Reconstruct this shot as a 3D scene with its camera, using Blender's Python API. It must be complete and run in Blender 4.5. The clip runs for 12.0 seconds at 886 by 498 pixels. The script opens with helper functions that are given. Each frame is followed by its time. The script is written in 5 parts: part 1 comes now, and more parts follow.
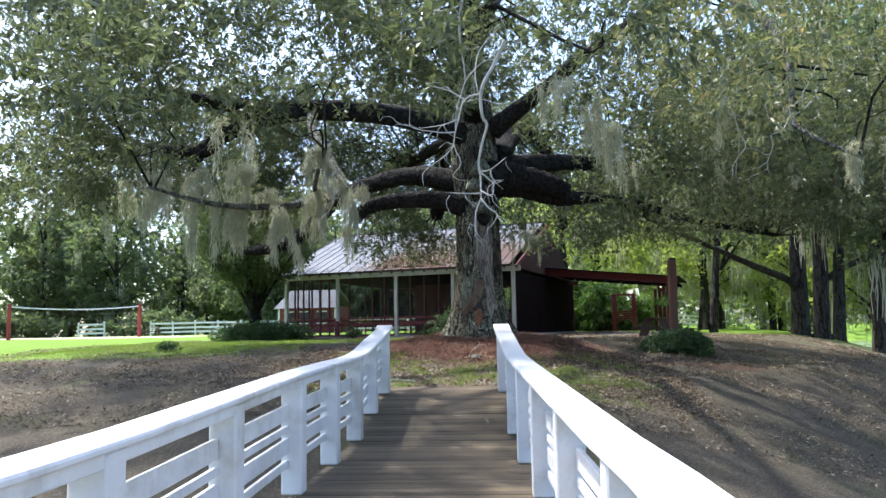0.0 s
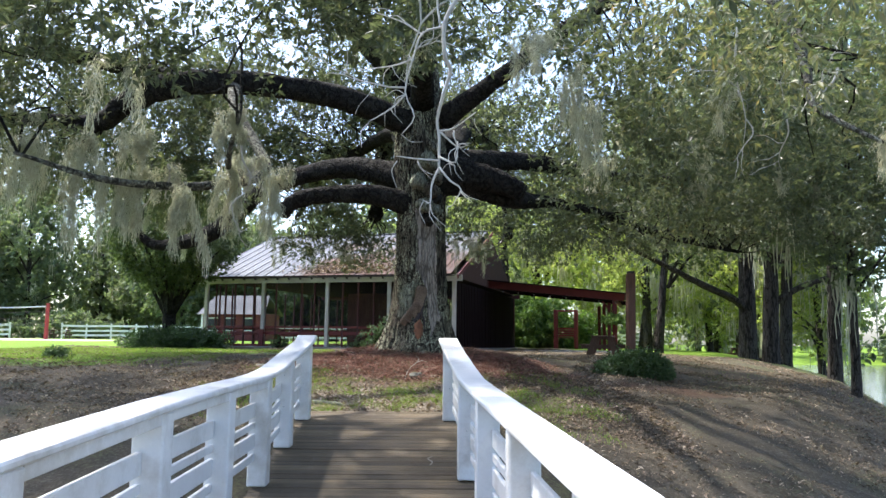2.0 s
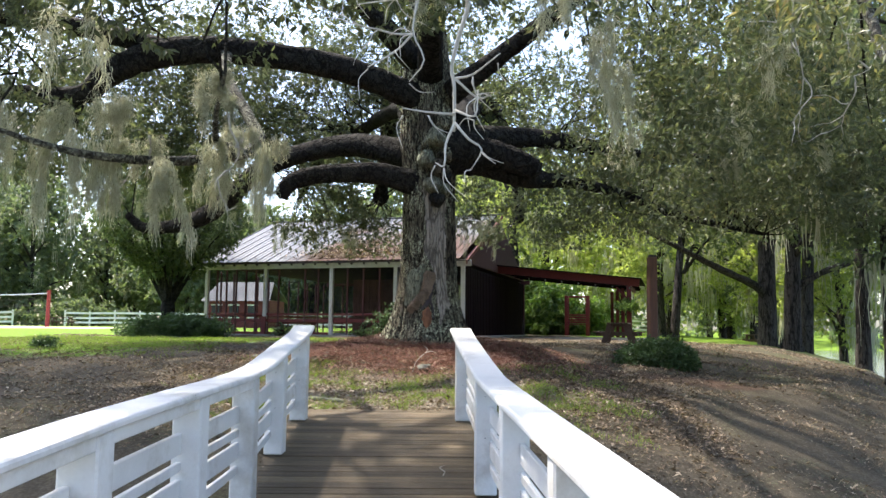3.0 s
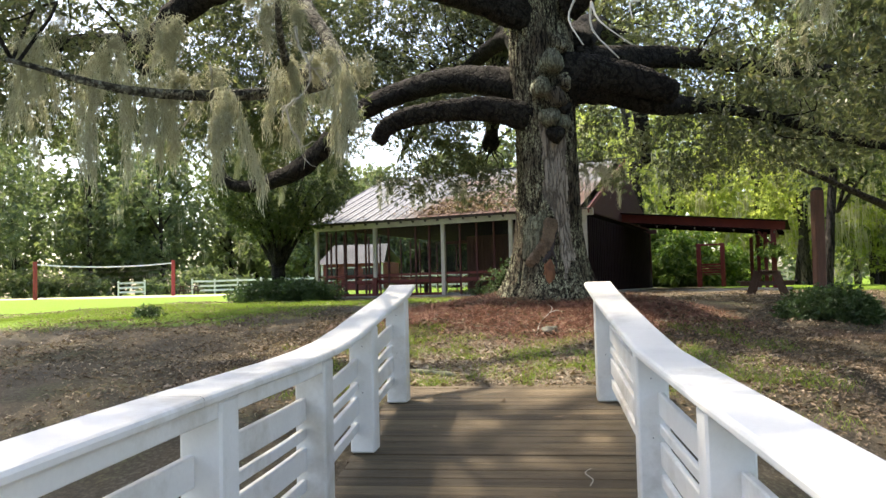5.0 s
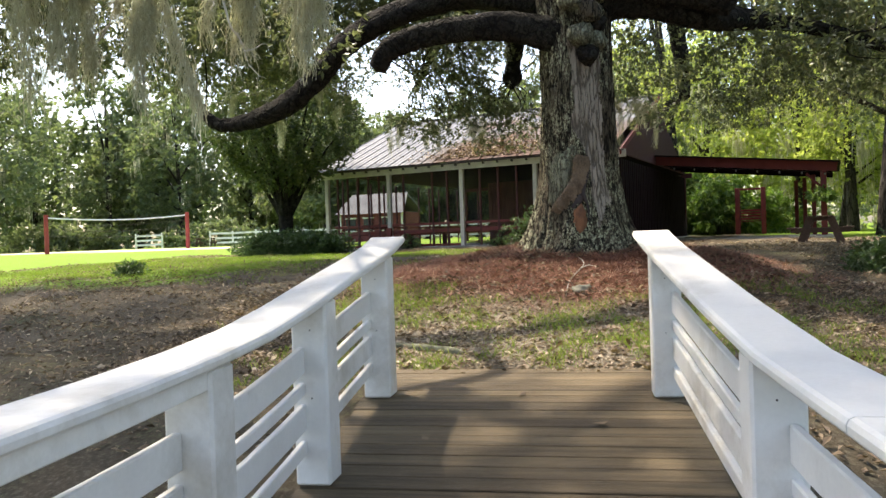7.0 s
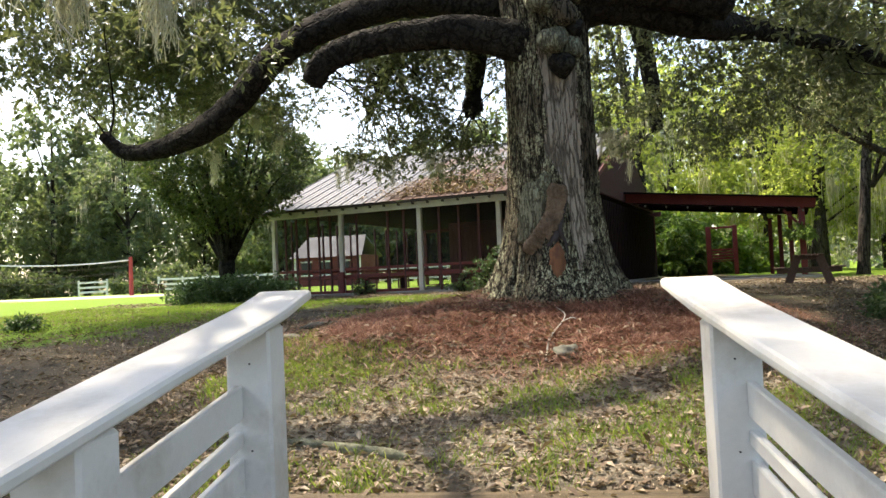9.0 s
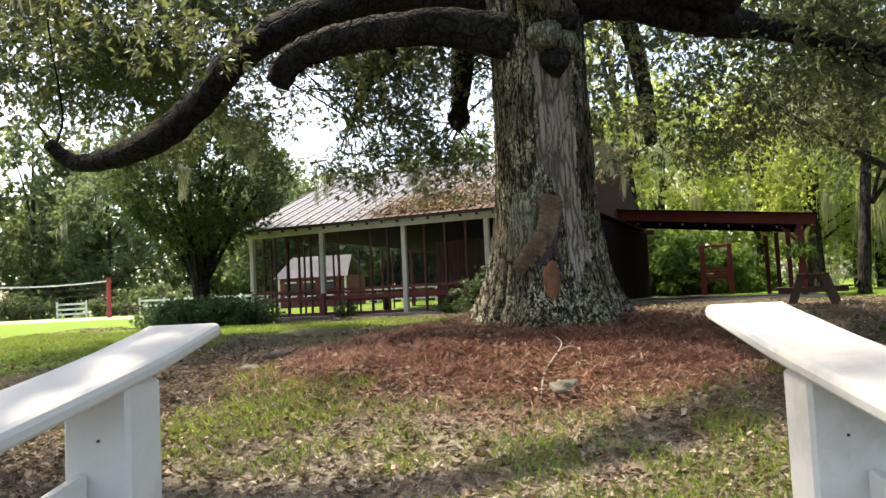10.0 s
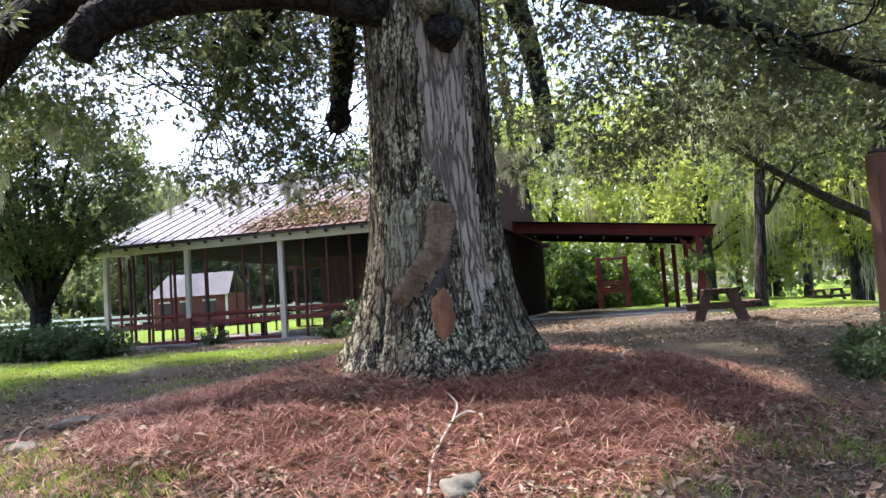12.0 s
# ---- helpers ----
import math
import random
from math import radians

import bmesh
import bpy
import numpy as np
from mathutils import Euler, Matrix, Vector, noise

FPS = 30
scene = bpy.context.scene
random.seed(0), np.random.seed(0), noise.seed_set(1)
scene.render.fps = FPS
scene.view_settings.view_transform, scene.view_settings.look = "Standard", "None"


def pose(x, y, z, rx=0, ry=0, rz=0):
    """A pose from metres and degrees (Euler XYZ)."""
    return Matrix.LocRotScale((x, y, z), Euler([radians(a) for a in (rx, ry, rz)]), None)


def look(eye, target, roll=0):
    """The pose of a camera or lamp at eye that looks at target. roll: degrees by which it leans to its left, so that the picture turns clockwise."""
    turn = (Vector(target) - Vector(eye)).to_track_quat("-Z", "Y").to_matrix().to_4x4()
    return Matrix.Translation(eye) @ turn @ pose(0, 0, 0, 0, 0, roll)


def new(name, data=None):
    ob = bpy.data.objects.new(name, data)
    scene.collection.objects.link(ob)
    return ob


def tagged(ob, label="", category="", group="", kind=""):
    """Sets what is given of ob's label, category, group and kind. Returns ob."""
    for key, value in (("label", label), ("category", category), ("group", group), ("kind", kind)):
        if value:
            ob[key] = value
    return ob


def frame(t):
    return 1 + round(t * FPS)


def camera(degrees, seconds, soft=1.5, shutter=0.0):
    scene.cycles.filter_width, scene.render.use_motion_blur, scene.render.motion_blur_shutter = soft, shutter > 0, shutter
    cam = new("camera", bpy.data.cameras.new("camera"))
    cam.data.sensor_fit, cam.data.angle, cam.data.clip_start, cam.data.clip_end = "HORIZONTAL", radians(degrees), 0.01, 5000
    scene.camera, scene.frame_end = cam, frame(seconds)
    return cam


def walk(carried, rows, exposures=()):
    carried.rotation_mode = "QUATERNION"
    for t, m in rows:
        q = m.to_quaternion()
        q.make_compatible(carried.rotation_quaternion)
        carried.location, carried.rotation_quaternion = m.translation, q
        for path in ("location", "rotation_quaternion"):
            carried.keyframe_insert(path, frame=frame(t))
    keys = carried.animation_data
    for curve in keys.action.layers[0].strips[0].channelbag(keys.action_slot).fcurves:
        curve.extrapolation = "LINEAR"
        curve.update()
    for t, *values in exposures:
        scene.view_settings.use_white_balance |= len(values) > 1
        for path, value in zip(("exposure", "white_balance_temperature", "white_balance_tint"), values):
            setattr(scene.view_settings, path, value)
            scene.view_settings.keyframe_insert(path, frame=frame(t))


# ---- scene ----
cam = camera(59.6, 12.0)
METRES, EYE, TILT, LEAN, TURN = 13.274, 1.5, 0.0, 0.0, 3.7
ROWS = [
    (0.0, 0.0, 0.0, 0.0, 0.12, 6.02, 1.1),
    (0.5, -0.0034, 0.0421, 0.0011, -0.5, 6.22, 0.9),
    (1.0, -0.0025, 0.0865, 0.002, -1.74, 6.59, 0.42),
    (1.5, -0.0043, 0.1328, 0.0021, -3.38, 6.93, -0.21),
    (2.0, -0.0033, 0.1764, 0.002, -4.82, 6.92, -0.62),
    (2.5, -0.0002, 0.2189, 0.0046, -5.28, 6.45, -0.72),
    (3.0, -0.0012, 0.2658, 0.0068, -4.33, 5.88, -0.5),
    (3.5, 0.0047, 0.3027, 0.006, -1.46, 5.24, -0.01),
    (5.5, -0.0005, 0.4675, 0.0059, 5.06, 1.5, 1.77),
    (6.0, 0.0026, 0.5055, 0.0081, 5.49, -0.12, 2.01),
    (6.5, 0.0008, 0.5438, 0.0075, 5.83, -0.99, 2.05),
    (7.0, 0.0032, 0.5855, 0.0072, 6.14, -0.82, 1.96),
    (9.0, -0.0005, 0.7498, 0.0108, 3.36, 2.22, 2.57),
    (9.5, 0.0009, 0.7915, 0.0113, 2.85, 3.02, 2.54),
    (10.0, 0.0026, 0.8348, 0.0127, 2.55, 3.67, 2.75),
    (10.5, 0.0018, 0.8771, 0.0153, 1.71, 3.89, 3.21),
    (11.0, 0.0073, 0.9189, 0.0213, 0.36, 3.91, 3.65),
    (11.5, 0.0111, 0.9609, 0.0251, -2.1, 3.95, 3.94),
    (12.0, 0.0209, 0.9952, 0.0296, -5.21, 4.17, 3.91),
]
walk(cam, [(t, pose(0, 0, EYE, TILT, LEAN, TURN) @ pose(METRES * x, METRES * y, METRES * z, 90 + pitch, roll, yaw)) for t, x, y, z, yaw, pitch, roll in ROWS], [(0.0, 1.76, 5750, 12), (1.0, 1.7, 5650, 11), (2.5, 1.9, 6150, 13), (3.5, 1.9, 6500, 13), (5.5, 1.9, 7150, 12), (7.0, 1.88, 7100, 12), (9.5, 1.83, 7250, 12), (10.5, 1.83, 7250, 13), (11.5, 2.12, 6400, 18), (12.0, 2.25, 6150, 24)])

# ---- world, sun ----
SUN_AZ, SUN_EL = 305.0, 60.0   # compass bearing of the sun (clockwise from +y) and its height
world = bpy.data.worlds.new("sky")
scene.world = world
world.use_nodes = True
wn = world.node_tree.nodes
sky = wn.new("ShaderNodeTexSky")
sky.sky_type, sky.sun_disc = "NISHITA", False
sky.sun_elevation, sky.sun_rotation = radians(SUN_EL), radians(SUN_AZ)
sky.air_density, sky.dust_density = 1.0, 2.5
world.node_tree.links.new(sky.outputs[0], wn["Background"].inputs[0])
wn["Background"].inputs[1].default_value = 0.15
sun = new("sun", bpy.data.lights.new("sun", "SUN"))
sun.data.energy, sun.data.angle, sun.data.color = 2.6, radians(1.6), (1.0, 0.93, 0.8)
az, el = radians(SUN_AZ), radians(SUN_EL)
TO_SUN = Vector((math.sin(az) * math.cos(el), math.cos(az) * math.cos(el), math.sin(el)))
sun.matrix_world = look(TO_SUN * 60, (0, 0, 0))


# ---- materials ----
def mat(name):
    m = bpy.data.materials.new(name)
    m.use_nodes = True
    nt = m.node_tree
    return m, nt, nt.nodes["Principled BSDF"]


def node(nt, kind, ins=None, **props):
    n = nt.nodes.new("ShaderNode" + kind)
    for k, v in props.items():
        setattr(n, k, v)
    for k, v in (ins or {}).items():
        if hasattr(v, "is_linked"):
            nt.links.new(v, n.inputs[k])
        else:
            n.inputs[k].default_value = v
    return n


def ramp(nt, fac, stops):
    n = nt.nodes.new("ShaderNodeValToRGB")
    nt.links.new(fac, n.inputs[0])
    while len(n.color_ramp.elements) < len(stops):
        n.color_ramp.elements.new(0.5)
    for e, (p, c) in zip(n.color_ramp.elements, stops):
        e.position, e.color = p, (*c, 1) if len(c) == 3 else c
    return n.outputs[0]


def mix(nt, fac, a, b, blend="MIX"):
    n = nt.nodes.new("ShaderNodeMix")
    n.data_type, n.blend_type = "RGBA", blend
    for i, v in ((0, fac), (6, a), (7, b)):
        if hasattr(v, "is_linked"):
            nt.links.new(v, n.inputs[i])
        else:
            n.inputs[i].default_value = (*v, 1) if isinstance(v, tuple) and len(v) == 3 else v
    return n.outputs[2]


def coords(nt, scale=(1, 1, 1), world=False):
    src = node(nt, "NewGeometry").outputs["Position"] if world else node(nt, "TexCoord").outputs["Object"]
    return node(nt, "Mapping", {"Vector": src, "Scale": scale}).outputs[0]


def noise_tex(nt, vec, scale, detail=4, rough=0.55):
    return node(nt, "TexNoise", {"Vector": vec, "Scale": scale, "Detail": detail, "Roughness": rough}).outputs["Fac"]


def bump(nt, bsdf, height, strength, dist=0.02):
    b = node(nt, "Bump", {"Height": height, "Strength": strength, "Distance": dist})
    nt.links.new(b.outputs[0], bsdf.inputs["Normal"])


def surface(name, dark, light, scale=6.0, fine=60.0, rough=0.7, stretch=(1, 1, 1), stain=None, stain_amt=0.5, relief=0.25, vary=0.0, world=False, metal=0.0, speck=0.35, spec=0.4):
    """A two-scale mottled surface: broad tone, fine grain, optional stains, and slight differences from piece to piece."""
    m, nt, b = mat(name)
    v = coords(nt, stretch, world)
    broad, grain = noise_tex(nt, v, scale), noise_tex(nt, v, fine, 6, 0.7)
    col = ramp(nt, broad, [(0.3, dark), (0.7, light)])
    col = mix(nt, speck, col, ramp(nt, grain, [(0.3, tuple(c * 0.7 for c in dark)), (0.7, light)]))
    if stain:
        s = ramp(nt, noise_tex(nt, v, scale * 0.6, 8, 0.7), [(0.52, (0, 0, 0)), (0.68, (stain_amt,) * 3)])
        col = mix(nt, s, col, stain)
    if vary:
        r = node(nt, "ObjectInfo").outputs["Random"]
        col = mix(nt, 1.0, col, ramp(nt, r, [(0, (1 - vary,) * 3), (1, (1 + vary * 0.4,) * 3)]), "MULTIPLY")
    nt.links.new(col, b.inputs["Base Color"])
    b.inputs["Roughness"].default_value, b.inputs["Metallic"].default_value = rough, metal
    b.inputs["Specular IOR Level"].default_value = spec
    bump(nt, b, grain, relief, 0.01)
    return m


def leafy(name, stops, glow=0.45, rough=0.45, tint=(1.3, 1.4, 0.72), spec=0.45):
    """Leaves: each its own tone, letting light through."""
    m, nt, b = mat(name)
    geo = node(nt, "NewGeometry")
    big = noise_tex(nt, coords(nt, world=True), 0.45, 3)
    f = node(nt, "Math", {0: geo.outputs["Random Per Island"], 1: 0.65}, operation="MULTIPLY").outputs[0]
    f = node(nt, "Math", {0: big, 1: 0.45, 2: f}, operation="MULTIPLY_ADD").outputs[0]
    col = ramp(nt, f, stops)
    nt.links.new(col, b.inputs["Base Color"])
    b.inputs["Roughness"].default_value = rough
    b.inputs["Specular IOR Level"].default_value = spec
    tr = node(nt, "BsdfTranslucent", {"Color": mix(nt, 1.0, col, tint, "MULTIPLY")})
    mx = node(nt, "MixShader", {0: glow, 1: b.outputs[0], 2: tr.outputs[0]})
    nt.links.new(mx.outputs[0], nt.nodes["Material Output"].inputs[0])
    return m


M_WHITE = surface("white_paint", (0.64, 0.62, 0.575), (0.78, 0.763, 0.72), 1.6, 40, 0.55, stain=(0.34, 0.295, 0.21), stain_amt=0.6, relief=0.06, world=True, speck=0.14)
M_DECK = surface("weathered_deck_wood", (0.058, 0.041, 0.022), (0.225, 0.165, 0.092), 2.0, 24, 0.72, (0.4, 9, 9), stain=(0.045, 0.036, 0.02), stain_amt=0.8, relief=0.8, vary=0.45, world=True, speck=0.5)
M_BEAM = surface("old_timber", (0.09, 0.07, 0.05), (0.17, 0.13, 0.09), 4, 40, 0.8, (1, 6, 6))
M_RED = surface("dark_red_paint", (0.10, 0.014, 0.014), (0.17, 0.028, 0.024), 2, 40, 0.6, stain=(0.06, 0.012, 0.012), stain_amt=0.5)
M_REDBRIGHT = surface("red_post_paint", (0.24, 0.03, 0.026), (0.33, 0.05, 0.04), 3, 40, 0.6)
M_SWING = surface("faded_red_swing_paint", (0.15, 0.02, 0.018), (0.24, 0.04, 0.034), 3, 40, 0.65)
M_STUD = surface("dark_maroon_stud_paint", (0.045, 0.010, 0.012), (0.085, 0.018, 0.02), 3, 40, 0.65)
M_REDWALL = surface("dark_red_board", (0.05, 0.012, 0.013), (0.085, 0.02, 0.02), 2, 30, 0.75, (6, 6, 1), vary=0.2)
# red board with the shade of gable side and lean-to underside in its colour
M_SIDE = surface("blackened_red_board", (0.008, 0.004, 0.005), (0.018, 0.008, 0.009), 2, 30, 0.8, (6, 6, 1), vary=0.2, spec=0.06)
M_TRIM = surface("pale_trim_paint", (0.46, 0.43, 0.40), (0.62, 0.59, 0.55), 2, 30, 0.6, stain=(0.25, 0.2, 0.17), stain_amt=0.5)
M_BROWN = surface("brown_timber", (0.10, 0.045, 0.03), (0.17, 0.08, 0.05), 3, 40, 0.75, (6, 6, 1))
M_CONCRETE = surface("concrete", (0.22, 0.21, 0.19), (0.33, 0.31, 0.285), 1.5, 30, 0.85, stain=(0.2, 0.18, 0.15))
M_DARK = surface("dark_cabinet", (0.03, 0.02, 0.02), (0.05, 0.035, 0.03), 3, 30, 0.6)
# ceiling colour holds the shade under the roof; almost no specular
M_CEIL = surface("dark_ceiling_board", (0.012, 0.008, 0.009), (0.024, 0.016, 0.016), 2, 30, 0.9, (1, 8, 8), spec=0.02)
M_ROCK = surface("grey_rock", (0.07, 0.068, 0.052), (0.20, 0.195, 0.155), 8, 60, 0.9, stain=(0.08, 0.10, 0.05), relief=0.6)
M_TWIG = surface("pale_dead_twig", (0.36, 0.33, 0.28), (0.56, 0.53, 0.46), 8, 60, 0.85)
M_LOG = surface("mossy_log", (0.06, 0.055, 0.035), (0.30, 0.31, 0.22), 16, 60, 0.95, stain=(0.04, 0.035, 0.022), stain_amt=0.8, relief=1.0, speck=0.5, spec=0.1)
M_HOUSEROOF = surface("white_metal_roof", (0.13, 0.13, 0.133), (0.19, 0.19, 0.193), 1, 20, 0.8, spec=0.05)
M_GLASS = surface("dark_window", (0.02, 0.025, 0.03), (0.04, 0.045, 0.05), 2, 10, 0.15)
M_BULB = surface("bulb_glass", (0.12, 0.11, 0.09), (0.2, 0.19, 0.16), 2, 10, 0.2)
M_ROPE = surface("white_net_band", (0.6, 0.6, 0.58), (0.75, 0.75, 0.72), 4, 30, 0.8)
M_TABLE = surface("weathered_table_wood", (0.075, 0.042, 0.032), (0.15, 0.09, 0.068), 4, 40, 0.75, (1, 6, 6), vary=0.2)

M_LEAF = leafy("oak_leaves", [(0.0, (0.046, 0.060, 0.038)), (0.45, (0.088, 0.106, 0.064)), (0.8, (0.145, 0.163, 0.095)), (1.0, (0.25, 0.22, 0.12))], 0.48, 0.33, (1.3, 1.34, 0.8))
# yellowing leaves, also lightened in colour to look softly sunlit
M_LEAFFRONT = leafy("turning_oak_leaves", [(0.0, (0.075, 0.095, 0.055)), (0.5, (0.15, 0.168, 0.098)), (0.85, (0.28, 0.255, 0.14)), (1.0, (0.42, 0.26, 0.16))], 0.4, 0.45)
M_LEAFSMALL = leafy("pear_tree_leaves", [(0.0, (0.028, 0.048, 0.022)), (0.6, (0.062, 0.09, 0.037)), (1.0, (0.14, 0.155, 0.06))], 0.4, 0.4)
M_LEAFWOOD = leafy("woodland_leaves", [(0.0, (0.07, 0.096, 0.06)), (0.6, (0.14, 0.172, 0.105)), (1.0, (0.22, 0.25, 0.145))], 0.5, 0.55)
# paler leaf copy: backlight put into the colour, helped by strong translucency
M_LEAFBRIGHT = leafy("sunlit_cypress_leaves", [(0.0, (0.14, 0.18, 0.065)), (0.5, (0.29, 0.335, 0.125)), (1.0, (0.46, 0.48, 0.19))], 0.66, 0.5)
M_BUSH = leafy("bush_leaves", [(0.0, (0.03, 0.06, 0.026)), (0.6, (0.065, 0.11, 0.045)), (1.0, (0.12, 0.17, 0.065))], 0.35, 0.4)
M_BAMBOO = leafy("bright_bush_leaves", [(0.0, (0.05, 0.095, 0.028)), (0.5, (0.105, 0.175, 0.045)), (1.0, (0.21, 0.28, 0.075))], 0.5, 0.45)
M_MOSS = leafy("grey_spanish_moss", [(0.0, (0.34, 0.345, 0.26)), (0.6, (0.49, 0.49, 0.38)), (1.0, (0.62, 0.615, 0.49))], 0.55, 0.9, (1.15, 1.13, 0.95), 0.1)
M_GRASS = leafy("grass_blades", [(0.0, (0.08, 0.13, 0.026)), (0.6, (0.17, 0.235, 0.045)), (1.0, (0.30, 0.32, 0.10))], 0.45, 0.6)
M_STRAW = leafy("pine_straw", [(0.0, (0.055, 0.020, 0.015)), (0.45, (0.15, 0.056, 0.036)), (0.75, (0.33, 0.16, 0.105)), (1.0, (0.68, 0.50, 0.38))], 0.1, 0.7)
M_LITTER = leafy("dry_fallen_leaves", [(0.0, (0.022, 0.015, 0.011)), (0.42, (0.105, 0.072, 0.046)), (0.75, (0.27, 0.195, 0.13)), (1.0, (0.62, 0.52, 0.40))], 0.12, 0.7)


def bark(name, dark, light, lichen, lichen_amt, scale=9.0, crack=0.3, along=(1, 1, 0.17)):
    """Interlaced furrows along the trunk, plates between them, and flecks of lichen on the plates."""
    m, nt, b = mat(name)
    v = coords(nt, along, True)

    def furrow(sc, width):
        n = noise_tex(nt, v, sc, 2, 0.5)
        d = node(nt, "Math", {0: node(nt, "Math", {0: n, 1: 0.5}, operation="SUBTRACT").outputs[0]}, operation="ABSOLUTE").outputs[0]
        return node(nt, "MapRange", {0: d, 1: 0.0, 2: width}).outputs[0]
    ridge = node(nt, "Math", {0: furrow(scale, 0.055), 1: furrow(scale * 1.9, 0.04)}, operation="MULTIPLY").outputs[0]
    tone = mix(nt, 0.5, noise_tex(nt, v, 14, 6, 0.7), noise_tex(nt, coords(nt, (1, 1, 1), True), 55, 4, 0.7))
    col = mix(nt, ridge, tuple(c * crack for c in dark), ramp(nt, tone, [(0.3, dark), (0.7, light)]))
    w = coords(nt, (1, 1, 0.6), True)
    patch = node(nt, "Math", {0: ramp(nt, noise_tex(nt, w, 1.8, 3), [(0.34, (0, 0, 0)), (0.56, (1, 1, 1))]), 1: ramp(nt, noise_tex(nt, w, 34, 5, 0.7), [(0.49, (0, 0, 0)), (0.55, (1, 1, 1))])}, operation="MULTIPLY").outputs[0]
    patch = node(nt, "Math", {0: patch, 1: ridge}, operation="MULTIPLY").outputs[0]
    patch = node(nt, "Math", {0: patch, 1: lichen_amt}, operation="MULTIPLY").outputs[0]
    col = mix(nt, patch, col, lichen)
    nt.links.new(col, b.inputs["Base Color"])
    b.inputs["Roughness"].default_value = 0.9
    b.inputs["Specular IOR Level"].default_value = 0.15
    bump(nt, b, mix(nt, 0.3, ridge, noise_tex(nt, v, 40, 5)), 0.9, 0.05)
    return m


M_BARK = bark("lichened_oak_bark", (0.042, 0.033, 0.023), (0.16, 0.13, 0.09), (0.44, 0.445, 0.29), 0.95, 9, 0.12)
M_BAREBARK = bark("bare_grey_bark", (0.27, 0.225, 0.18), (0.45, 0.385, 0.315), (0.42, 0.42, 0.35), 0.25, 8, 0.42, (1, 1, 0.12))
# limb bark darkened to near-black, with the crown's shade in the colour
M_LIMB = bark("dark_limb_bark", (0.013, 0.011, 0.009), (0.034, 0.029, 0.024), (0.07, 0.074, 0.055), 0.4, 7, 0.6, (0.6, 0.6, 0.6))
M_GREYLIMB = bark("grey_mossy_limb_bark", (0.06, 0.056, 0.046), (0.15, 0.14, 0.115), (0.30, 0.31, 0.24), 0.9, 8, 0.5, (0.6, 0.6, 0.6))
M_TRUNKFAR = bark("grey_trunk_bark", (0.032, 0.027, 0.023), (0.08, 0.068, 0.057), (0.15, 0.15, 0.12), 0.35, 5)
M_LIP = bark("greenish_lip_bark", (0.15, 0.14, 0.10), (0.27, 0.27, 0.19), (0.36, 0.40, 0.27), 0.8, 10, 0.6)
M_ROT = surface("rotten_orange_wood", (0.11, 0.042, 0.02), (0.30, 0.135, 0.06), 5, 30, 0.85, (1, 1, 0.4), stain=(0.07, 0.03, 0.02), stain_amt=0.7, relief=0.6)
M_SCAR = surface("bare_reddish_scar_wood", (0.075, 0.050, 0.032), (0.27, 0.19, 0.125), 5, 34, 0.85, (1, 1, 0.5), stain=(0.045, 0.026, 0.017), stain_amt=0.85, relief=1.0, speck=0.55)


def roof_metal():
    m, nt, b = mat("rusted_white_roof_metal")
    sep = node(nt, "SeparateXYZ", {0: node(nt, "NewGeometry").outputs["Position"]})
    big = noise_tex(nt, coords(nt, (0.5, 0.5, 0.5), True), 1.1, 6, 0.65)
    toward = node(nt, "MapRange", {0: sep.outputs[0], 1: -7.0, 2: -4.2, 3: -0.30, 4: 0.14}).outputs[0]
    low = node(nt, "MapRange", {0: sep.outputs[2], 1: 4.0, 2: 6.6, 3: 0.2, 4: -0.2}).outputs[0]
    f = node(nt, "Math", {0: big, 1: toward}, operation="ADD").outputs[0]
    f = node(nt, "Math", {0: f, 1: low}, operation="ADD").outputs[0]
    rust = ramp(nt, f, [(0.47, (0, 0, 0)), (0.70, (0.95, 0.95, 0.95))])
    tone = node(nt, "ObjectInfo").outputs["Random"]
    base = mix(nt, 0.6, ramp(nt, tone, [(0, (0.075, 0.083, 0.092)), (1, (0.15, 0.162, 0.178))]), ramp(nt, noise_tex(nt, coords(nt, (2, 0.4, 1), True), 5, 6), [(0.3, (0.06, 0.064, 0.07)), (0.7, (0.15, 0.158, 0.17))]))
    rustc = ramp(nt, noise_tex(nt, coords(nt), 4, 6, 0.7), [(0.3, (0.035, 0.024, 0.019)), (0.55, (0.10, 0.050, 0.032)), (0.75, (0.17, 0.12, 0.095))])
    nt.links.new(mix(nt, rust, base, rustc), b.inputs["Base Color"])
    nt.links.new(node(nt, "MapRange", {0: rust, 3: 0.5, 4: 0.85}).outputs[0], b.inputs["Roughness"])
    b.inputs["Metallic"].default_value = 0.0
    b.inputs["Specular IOR Level"].default_value = 0.3
    return m


M_ROOF = roof_metal()


def screen_cloth():
    """Dark insect screen: about half of it open."""
    m, nt, b = mat("insect_screen")
    b.inputs["Base Color"].default_value, b.inputs["Roughness"].default_value = (0.012, 0.009, 0.010, 1), 0.9
    v = noise_tex(nt, coords(nt, (1, 1, 1), True), 1.5, 3)
    fac = node(nt, "MapRange", {0: v, 1: 0.3, 2: 0.7, 3: 0.10, 4: 0.24}).outputs[0]
    mx = node(nt, "MixShader", {0: fac, 1: node(nt, "BsdfTransparent").outputs[0], 2: b.outputs[0]})
    nt.links.new(mx.outputs[0], nt.nodes["Material Output"].inputs[0])
    return m


M_SCREEN = screen_cloth()


